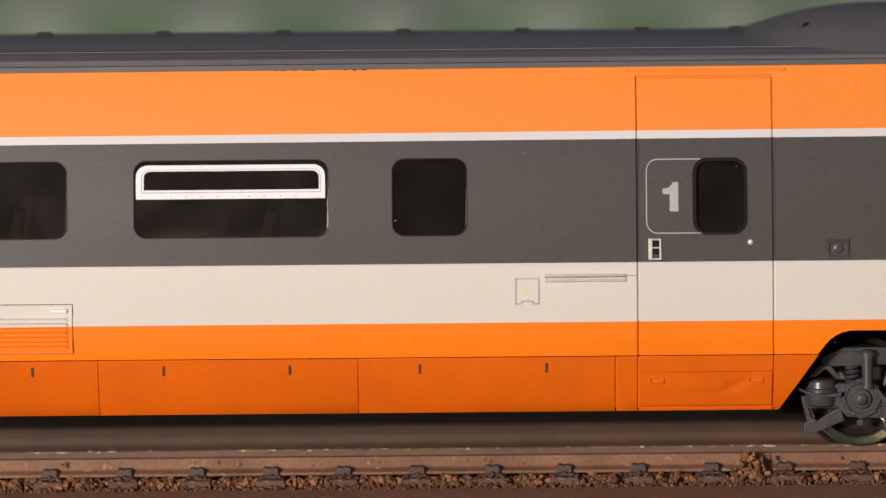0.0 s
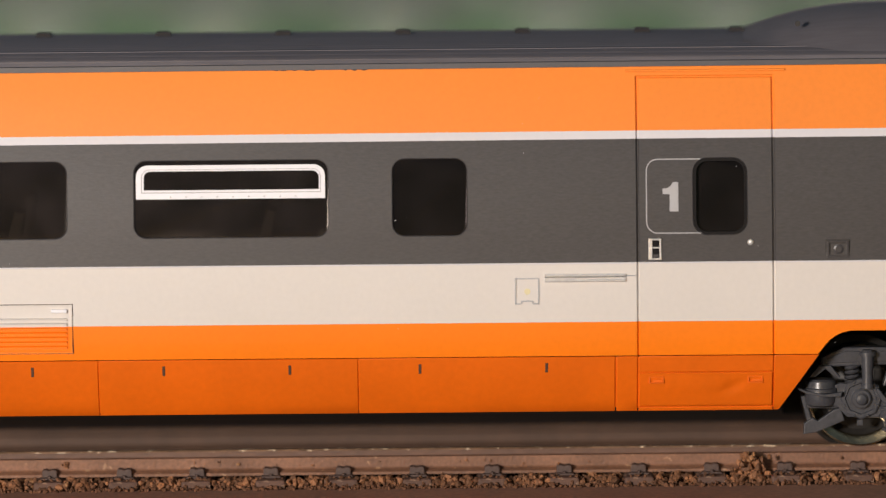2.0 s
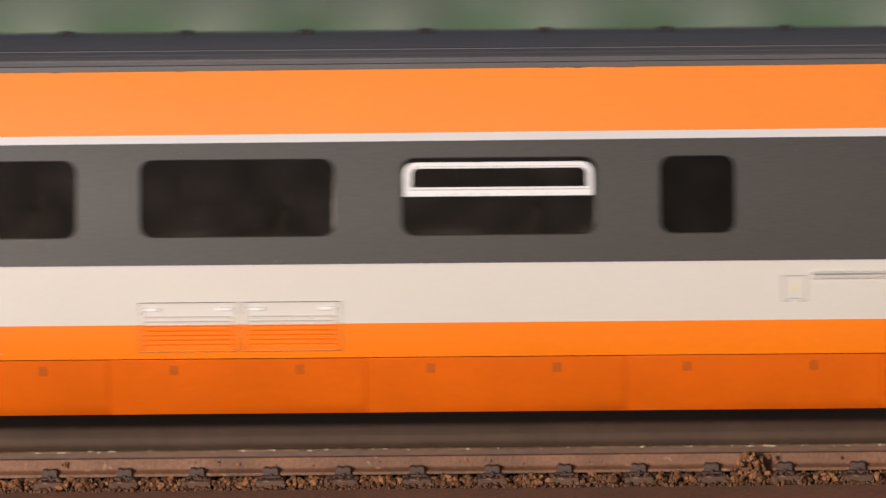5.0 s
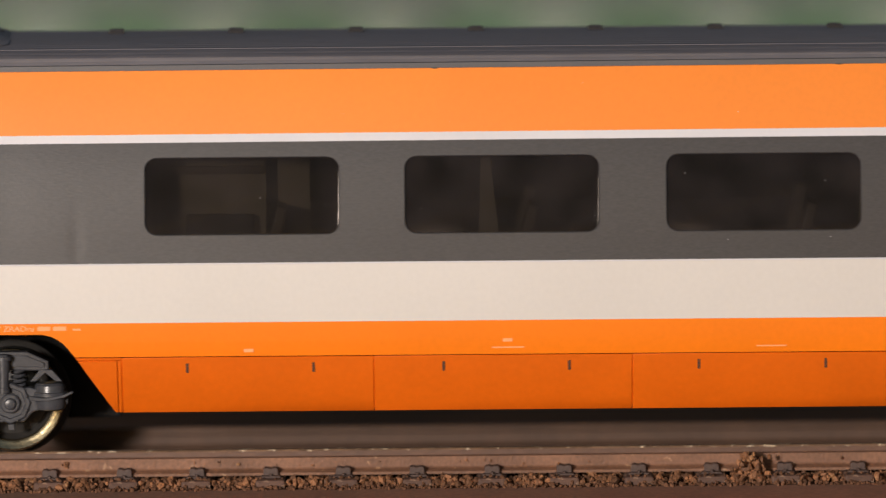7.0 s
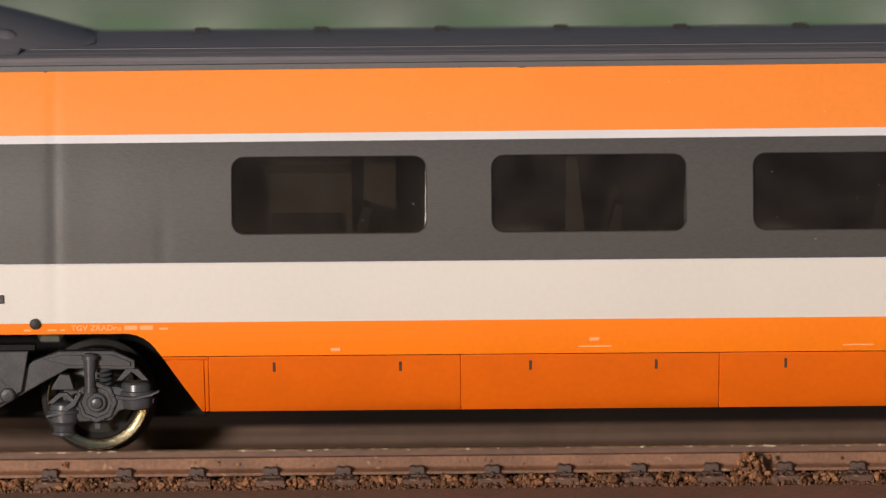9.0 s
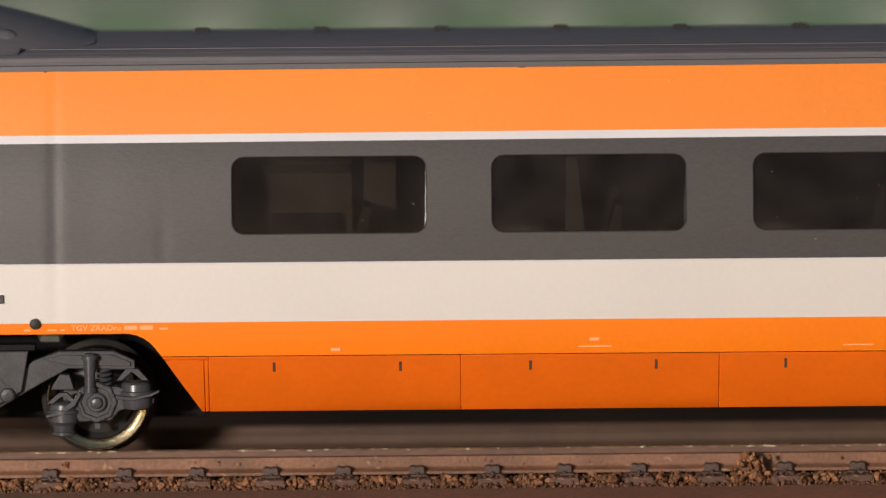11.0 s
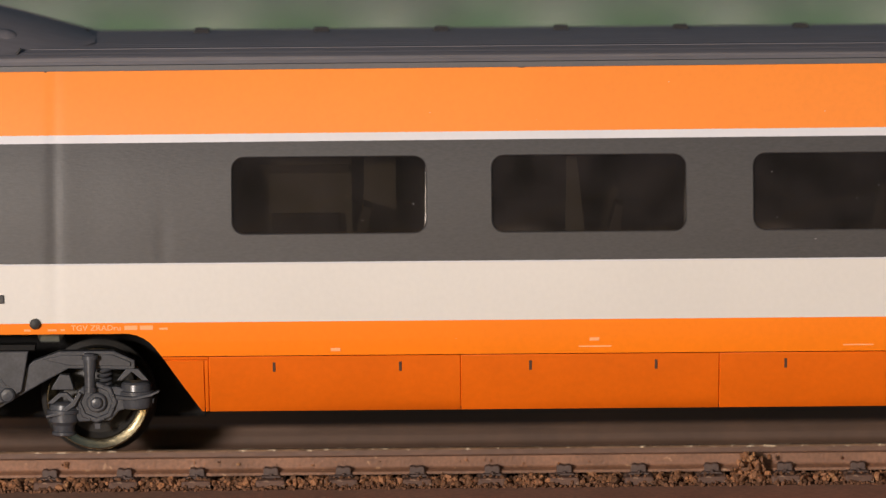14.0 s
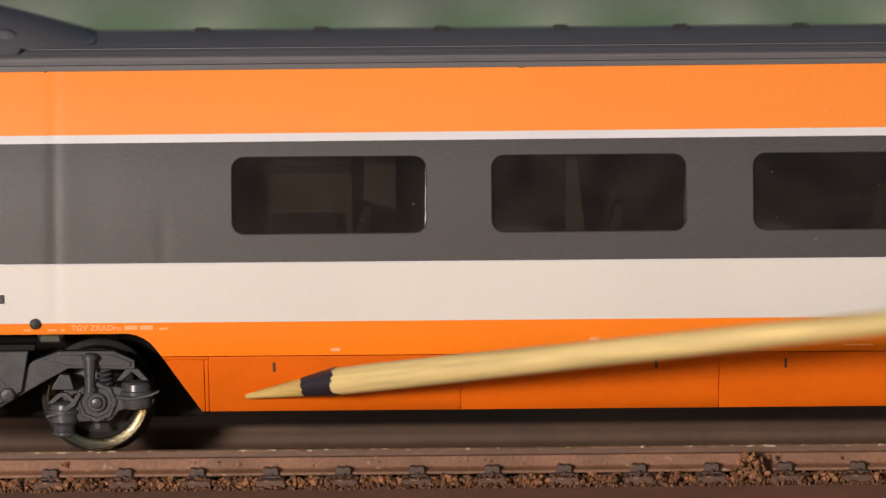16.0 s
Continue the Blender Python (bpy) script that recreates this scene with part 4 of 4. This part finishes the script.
def bogie(cx, name="bogie"):
    """A four-wheel truck under the coach's end, with both its sides."""
    b = new(name)
    b.parent = coach
    b.location = (cx * MM, 0, 0)
    base = [(-5.9, 3.85), (-3.4, 4.75), (1.65, 4.75), (3.6, 3.85), (3.6, 3.0), (2.7, 2.95), (-2.6, 3.1), (-5.2, 1.7), (-12.0, -2.2), (-17.3, -2.2), (-17.3, -0.9), (-12.5, -0.9), (-8.6, 1.5)]

    def add(name, bm, m, smooth=False):
        return part(name, bm, m, b, "", smooth)

    for far in (0, 1):
        def dep(y):
            return y if not far else 2 * HALF - y
        for sg in (1, -1):
            ax = 17.2 * sg

            def P(pts):
                out = [(ax + sg * u, AXLE_Z + w) for u, w in pts]
                return out if sg > 0 else out[::-1]

            bm = bmesh.new()
            prism(bm, P(base), *sorted((dep(4.1), dep(5.4))), 0.12)
            prism(bm, P([(-5.0, 4.0), (-3.2, 4.4), (1.5, 4.4), (3.2, 3.7), (3.2, 3.3), (-2.7, 3.45)]), *sorted((dep(3.9), dep(4.3))), 0.06)
            add("side_frame", bm, M_FRAME)
            bm = bmesh.new()
            for r0, r1, w0, w1 in ((0.62, 0.5, 4.6, 4.4), (0.78, 0.78, 4.4, 4.05), (0.58, 0.58, 4.05, 2.9), (0.5, 0.5, 2.9, 1.2), (0.62, 0.62, 1.4, 1.0)):
                turned(bm, [(r0, AXLE_Z + w1), (r1, AXLE_Z + w0)], "z", (ax - sg * 0.58, dep(3.3), 0), 16)
            add("damper", bm, M_FRAME, True)
            bm = bmesh.new()
            prism(bm, P([(-4.25, 1.15), (-2.1, 1.15), (-2.15, 1.45), (-2.5, 2.55), (-3.4, 2.6), (-4.1, 1.5)]), *sorted((dep(3.8), dep(5.2))), 0.1)
            prism(bm, P([(1.9, 2.0), (2.4, 2.0), (3.3, 2.8), (4.3, 2.0), (4.9, 2.0), (3.9, 3.1), (2.8, 3.1)]), *sorted((dep(3.6), dep(4.4))), 0.06)
            prism(bm, P([(-4.6, -0.1), (-4.1, -0.15), (-3.3, 0.5), (-2.9, 0.5), (-2.3, -0.1), (-1.9, 0.05), (-2.75, 0.9), (-3.45, 0.9)]), *sorted((dep(3.6), dep(4.4))), 0.06)
            add("spring_bracket", bm, M_FRAME)
            bm = bmesh.new()
            turned(bm, [(1.3, AXLE_Z - 1.95), (1.42, AXLE_Z - 1.85), (1.42, AXLE_Z - 1.1), (1.58, AXLE_Z - 1.05), (1.58, AXLE_Z - 0.75), (1.4, AXLE_Z - 0.7), (1.3, AXLE_Z - 0.25), (0.9, AXLE_Z + 0.0)], "z", (ax - sg * 3.1, dep(4.4), 0), 24)
            turned(bm, [(0.95, AXLE_Z - 3.2), (1.12, AXLE_Z - 3.1), (1.12, AXLE_Z - 2.85), (0.98, AXLE_Z - 2.75), (1.05, AXLE_Z - 2.2), (1.3, AXLE_Z - 1.95)], "z", (ax - sg * 3.1, dep(4.4), 0), 24)
            add("spring_pot", bm, M_FRAME, True)
            bm = bmesh.new()
            turned(bm, [(1.05, AXLE_Z - 0.75), (1.35, AXLE_Z - 0.6), (1.48, AXLE_Z - 0.2), (1.48, AXLE_Z + 0.55), (1.66, AXLE_Z + 0.62), (1.66, AXLE_Z + 0.95), (1.48, AXLE_Z + 1.02), (1.42, AXLE_Z + 1.6), (1.2, AXLE_Z + 1.8), (0.6, AXLE_Z + 1.85)], "z", (ax + sg * 3.7, dep(4.4), 0), 24)
            add("spring_pot", bm, M_FRAME, True)
            bm = bmesh.new()
            prism(bm, P([(-1.65, 1.2), (1.9, 1.45), (2.5, 1.25), (2.9, 0.4), (3.4, -0.5), (2.1, -0.85), (1.3, -1.75), (-1.65, -1.85), (-2.2, -1.0), (-2.0, 0.2)]), *sorted((dep(3.7), dep(4.6))), 0.12)
            prism(bm, P([(-0.2, -2.0), (0.35, -2.0), (0.35, -2.55), (-0.2, -2.55)]), *sorted((dep(3.7), dep(4.4))), 0.05)
            turned(bm, [(1.95, dep(4.0)), (1.95, dep(3.52)), (1.82, dep(3.42)), (1.52, dep(3.42)), (1.42, dep(3.6))], "y", (ax, 0, AXLE_Z), 8)
            turned(bm, [(0.95, dep(3.8)), (0.95, dep(3.3)), (0.8, dep(3.18))], "y", (ax, 0, AXLE_Z), 20)
            turned(bm, [(0.56, dep(3.3)), (0.56, dep(2.9)), (0.42, dep(2.78)), (0.15, dep(2.74))], "y", (ax, 0, AXLE_Z), 14)
            add("axle_box", bm, M_FRAME)
            bm = bmesh.new()
            if cx > 0:
                prism(bm, P([(5.3, -2.35), (5.35, -3.35), (4.2, -3.2), (1.5, -2.1), (1.9, -0.9), (2.5, -1.05), (4.0, -2.1), (4.5, -1.8)]), *sorted((dep(3.9), dep(4.6))), 0.1)
                prism(bm, P([(5.6, 0.2), (5.2, 0.2), (4.55, -2.1), (4.95, -2.3)]), *sorted((dep(4.3), dep(4.9))), 0.08)
                prism(bm, P([(5.2, -0.55), (5.1, -0.95), (2.2, -1.0), (2.2, -0.6)]), *sorted((dep(4.3), dep(4.9))), 0.08)
            else:
                prism(bm, P([(4.9, 0.3), (5.35, 0.25), (5.3, -0.2), (4.8, -0.4)]), *sorted((dep(4.2), dep(5.0))), 0.08)
            add("brake_bracket", bm, M_FRAME)
            bm = bmesh.new()
            turns, seg = 4, 10
            prev = None
            for k in range(turns * seg + 1):
                ang = 2 * math.pi * k / seg
                c = Vector((ax + sg * 0.75 + 0.62 * math.cos(ang), dep(4.6) + 0.62 * math.sin(ang), AXLE_Z + 1.2 + 1.8 * k / (turns * seg)))
                out = Vector((math.cos(ang), math.sin(ang), 0))
                ring = [bm.verts.new(c + out * 0.16 * math.cos(v) + Vector((0, 0, 0.16 * math.sin(v)))) for v in (0, 1.57, 3.14, 4.71)]
                if prev:
                    for i in range(4):
                        bm.faces.new((prev[i], prev[(i + 1) % 4], ring[(i + 1) % 4], ring[i]))
                prev = ring
            add("coil_spring", bm, M_FRAME, True)
            bm = bmesh.new()
            prism(bm, P([(1.8, 0.72), (3.4, 0.52), (5.0, 0.82), (5.9, 1.18), (5.92, 0.98), (5.1, 0.58), (3.5, 0.24), (1.9, 0.3)]), *sorted((dep(2.7), dep(3.3))), 0.06)
            prism(bm, P([(-4.7, -1.4), (-3.2, -1.12), (-1.95, -0.25), (-1.35, 0.85), (-1.6, 1.0), (-2.3, 0.1), (-3.35, -0.75), (-4.7, -1.12)]), *sorted((dep(2.95), dep(3.5))), 0.06)
            add("guide_arm", bm, M_FRAME)
            for k in range(8):
                an = math.pi * (k + 0.5) / 4
                bm = bmesh.new()
                turned(bm, [(0.13, dep(3.7)), (0.13, dep(3.36)), (0.08, dep(3.3))], "y", (ax + 1.68 * math.cos(an), 0, AXLE_Z + 1.68 * math.sin(an)), 6)
                add("bolt", bm, M_FRAME)
            bm = bmesh.new()
            prism(bm, P([(-6.27, 4.85), (-17.2, 4.85), (-17.2, -0.4), (-9.6, -0.4), (-7.5, 0.75), (-6.95, 1.1)]), *sorted((dep(3.4), dep(4.6))), 0.12)
            turned(bm, [(0.72, dep(3.5)), (0.72, dep(3.1)), (0.55, dep(2.95)), (0.2, dep(2.92))], "y", (ax - sg * 8.3, 0, AXLE_Z + 0.78), 16)
            prism(bm, P([(-8.3, 1.6), (-8.6, 1.7), (-10.6, 3.9), (-10.3, 4.0)]), *sorted((dep(3.3), dep(3.5))), 0.04)
            add("bolster_box", bm, M_FRAME)
            bm = bmesh.new()
            prism(bm, P([(-5.6, 5.45), (-17.2, 5.45), (-17.2, 4.9), (-5.7, 4.9)]), *sorted((dep(3.6), dep(5.6))), 0.06)
            add("bolster_lid", bm, M_RUBBER_SHADE)
    # wheelsets
    sets = []
    for sg in (1, -1):
        bm = bmesh.new()
        for far in (0, 1):
            s = -1 if not far else 1
            # s * distance from the middle of the track
            turned(bm, [(1.1, s * 9.6), (1.3, s * 10.0), (1.8, s * 9.2), (3.3, s * 8.9), (3.85, s * 9.32), (3.9, s * 8.2), (1.2, s * 8.2)], "y", (0, 0, 0), 40)
            turned(bm, [(3.8, s * 9.3), (3.88, s * 9.66), (4.0, s * 9.72), (4.2, s * 9.78), (4.42, s * 9.86), (4.66, s * 9.96), (4.76, s * 9.92), (4.83, s * 9.7)], "y", (0, 0, 0), 48, 1, False)
            turned(bm, [(4.82, s * 9.72), (4.88, s * 8.0), (5.4, s * 7.7), (5.45, s * 7.4), (5.0, s * 7.2)], "y", (0, 0, 0), 48, 0, False)
            for k in range(6):
                a = math.pi * k / 3
                turned(bm, [(0.35, s * 8.9), (0.35, s * 9.25)], "y", (2.3 * math.cos(a), 0, 2.3 * math.sin(a)), 8)
        turned(bm, [(1.0, -9.55), (1.0, 9.55)], "y", (0, 0, 0), 16)
        w = part("wheelset", bm, [M_WHEEL, M_TREAD], b, "blackened wheels with bright worn treads", True)
        sets.append((w, 17.2 * sg))
    return b, sets


BOGIE_X = (-155.15, 56.05)
wheelsets = []
for cx in BOGIE_X:
    wheelsets += bogie(cx)[1]

# ---- skewer, pointing at the coach ----
skewer = tagged(new("bamboo_skewer"), "pointed bamboo skewer with a black ink ring near its tip", "skewer")
bm = bmesh.new()
rings = []
for r, h, off in ((0.14, 0.0, -0.5), (0.25, 0.1, -0.5), (0.31, 0.6, -0.47), (0.50, 2.5, -0.38), (0.70, 4.5, -0.28), (0.88, 6.3, -0.19), (1.16, 8.6, -0.06), (1.24, 9.5, 0.0)):
    rings.append([bm.verts.new((r * math.cos(i * math.pi / 18), off + r * math.sin(i * math.pi / 18), h)) for i in range(36)])
for p, q in zip(rings, rings[1:]):
    for i in range(36):
        bm.faces.new((p[i], p[(i + 1) % 36], q[(i + 1) % 36], q[i]))
bm.faces.new(rings[0])
part("tip", bm, M_TIP, skewer, "sharpened pale tip", True)
bm = bmesh.new()
rnd = random.Random(5)
rings = []
for r, h, jag in ((0.93, 6.35, 0.12), (1.20, 8.6, 0.0), (1.335, 9.75, 0.28), (1.22, 9.8, 0.28)):
    rings.append([bm.verts.new((r * math.cos(i * math.pi / 18), -0.5 * max(0, 1.26 - r) + r * math.sin(i * math.pi / 18), h + jag * (0.35 * math.sin(0.55 * i + 5 * r) + rnd.uniform(-0.8, 0.8)))) for i in range(36)])
for i in range(36):
    rings[3][i].co.z = rings[2][i].co.z
for p, q in zip(rings, rings[1:]):
    for i in range(36):
        bm.faces.new((p[i], p[(i + 1) % 36], q[(i + 1) % 36], q[i]))
part("ink_ring", bm, M_INK, skewer, "black ink ring", True)
bm = bmesh.new()
turned(bm, [(1.22, 9.2), (1.27, 9.5), (1.31, 14), (1.28, 22), (1.19, 36), (1.09, 60), (1.05, 90), (1.05, 178), (0.9, 180)], "z", (0, 0, 0), 20)
part("shaft", bm, M_WOOD, skewer, "pale bamboo shaft", True)


def skewer_pose(x, y, z, dx, dy, dz, roll):
    """The skewer with its tip end at (x, y, z) millimetres, its shaft along (dx, dy, dz), rolled about it."""
    turn = Vector((dx, dy, dz)).to_track_quat("Z", "Y").to_matrix().to_4x4()
    return Matrix.Translation((x * MM, y * MM, z * MM)) @ turn @ pose(0, 0, 0, 0, 0, roll)


# seconds, millimetres along the track
COACH_ROWS = [(0, 0), (4, 0), (4.1, 0.105), (4.2, 0.523), (4.3, 1.412), (4.4, 2.929), (4.5, 5.073), (4.6, 7.845), (4.7, 11.192), (4.8, 15.219), (4.9, 19.874), (5, 24.79), (5.1, 29.759), (5.2, 34.727), (5.3, 39.643), (5.4, 44.612), (5.5, 49.58), (5.6, 54.497), (5.7, 59.465), (5.8, 64.277), (5.9, 68.827), (6, 73.115), (6.1, 77.142), (6.2, 80.856), (6.3, 84.36), (6.5, 90.427), (7, 97.435), (7.5, 102.246), (7.8, 104.705), (8, 105.437), (8.2, 105.489), (16, 105.489)]
WHEEL_ROWS = COACH_ROWS
# seconds, the tip's place, the shaft's way
SKEWER_ROWS = [
    (0, -80, -40, -7.7, -1, 0, 0, -90),
    (9.6, -80, -40, -7.7, -1, 0, 0, -90),
    (10.2, -88, -46, 35, -0.75, -0.1, 0.65, -90),
    (10.5, -62, -26, 66, -0.36, -0.13, 0.92, -90),
    (10.75, -46, -14, 84, 0.033, -0.148, 0.988, -90),
    (11, -38.5, -6, 58, 0.033, -0.148, 0.988, -90),
    (11.2, -38, -3, 43, 0.033, -0.148, 0.988, -90),
    (11.3, -37.01, 1.86, 34.83, 0.033, -0.148, 0.988, -90),
    (11.4, -35.19, -2.99, 36.69, 0.05, -0.148, 0.988, -90),
    (11.5, -28.65, -5.51, 32.72, 0.089, -0.148, 0.985, -90),
    (11.6, -23.75, -3.97, 28.28, 0.098, -0.148, 0.984, -90),
    (11.7, -23.89, -3.39, 26.98, 0.111, -0.148, 0.983, -90),
    (11.8, -22.31, -1.23, 22.63, 0.096, -0.148, 0.984, -90),
    (11.9, -22.17, -0.2, 20.53, 0.101, -0.148, 0.984, -90),
    (12, -22.08, -0.17, 19.37, 0.097, -0.148, 0.984, -90),
    (12.1, -23.43, -0.11, 20.33, 0.129, -0.148, 0.98, -90),
    (12.2, -24, -0.11, 20.33, 0.121, -0.148, 0.982, -90),
    (12.3, -24.26, -0.07, 20.91, 0.114, -0.148, 0.982, -90),
    (12.4, -23.88, -0.02, 21.74, 0.113, -0.148, 0.982, -90),
    (12.5, -23.42, -0.04, 21.32, 0.118, -0.148, 0.982, -90),
    (12.6, -22.64, -0.07, 20.89, 0.107, -0.148, 0.983, -90),
    (12.7, -22.37, -0.06, 21.1, 0.117, -0.148, 0.982, -90),
    (12.8, -25.03, -0, 21.96, 0.134, -0.148, 0.98, -90),
    (12.9, -25.59, -0.2, 18.89, 0.105, -0.148, 0.983, -90),
    (13, -24.61, -0.29, 13.84, 0.112, -0.148, 0.983, -90),
    (13.1, -22.94, -0.4, 13.15, 0.096, -0.148, 0.984, -90),
    (13.2, -20.11, -0.35, 17.8, 0.091, -0.148, 0.985, -90),
    (13.3, -21.49, -0.4, 23.75, 0.083, -0.148, 0.985, -90),
    (13.4, -28.15, -2.16, 27.17, 0.114, -0.148, 0.982, -90),
    (13.5, -33.69, -3.85, 30.14, 0.196, -0.148, 0.969, -90),
    (13.6, -38, -4, 47, 0.196, -0.148, 0.969, -90),
    (13.75, -30, -14, 72, 0.196, -0.148, 0.969, -75),
    (13.95, 20, -40, 85, 0.5, -0.35, 0.8, -45),
    (14.15, 62, -38, 50, 0.8, -0.42, 0.45, -15),
    (14.3, 56, -20, 22, 0.867, -0.447, 0.22, 0),
    (14.4, 33.39, -18.07, 16.4, 0.867, -0.447, 0.22, 0),
    (14.5, 15.15, -12.06, 17.62, 0.872, -0.447, 0.198, 0),
    (14.6, -0.54, -0.56, 7.75, 0.878, -0.447, 0.173, 0),
    (14.7, -4.32, -1.89, 10.73, 0.881, -0.447, 0.156, 0),
    (14.8, -12.37, -1.39, 10.76, 0.883, -0.447, 0.142, 0),
    (14.9, -15.11, -0.8, 10.29, 0.885, -0.447, 0.128, 0),
    (15, -19.98, 0.3, 8.21, 0.885, -0.447, 0.13, 0),
    (15.2, -19.33, 0.97, 7.01, 0.884, -0.447, 0.139, 0),
    (15.5, -19.24, 1.17, 6.61, 0.883, -0.447, 0.142, 0),
    (16, -18.51, 1.37, 6.21, 0.883, -0.447, 0.14, 0),
]


def motions():
    # the track dips a little where the coach first stands
    walk(coach, [(t, pose(d * MM, 0, (-0.185 + 0.135 * d / 105.49) * MM, 0, 0.05 + 0.03 * d / 105.49, 0)) for t, d in COACH_ROWS])
    for w, ax in wheelsets:
        rows = []
        for t, d in WHEEL_ROWS:
            rows.append((t, pose(ax * MM, HALF * MM, AXLE_Z * MM, 0, math.degrees(d / AXLE_Z), 0)))
        walk(w, rows)
    walk(skewer, [(r[0], skewer_pose(*r[1:])) for r in SKEWER_ROWS])


motions()
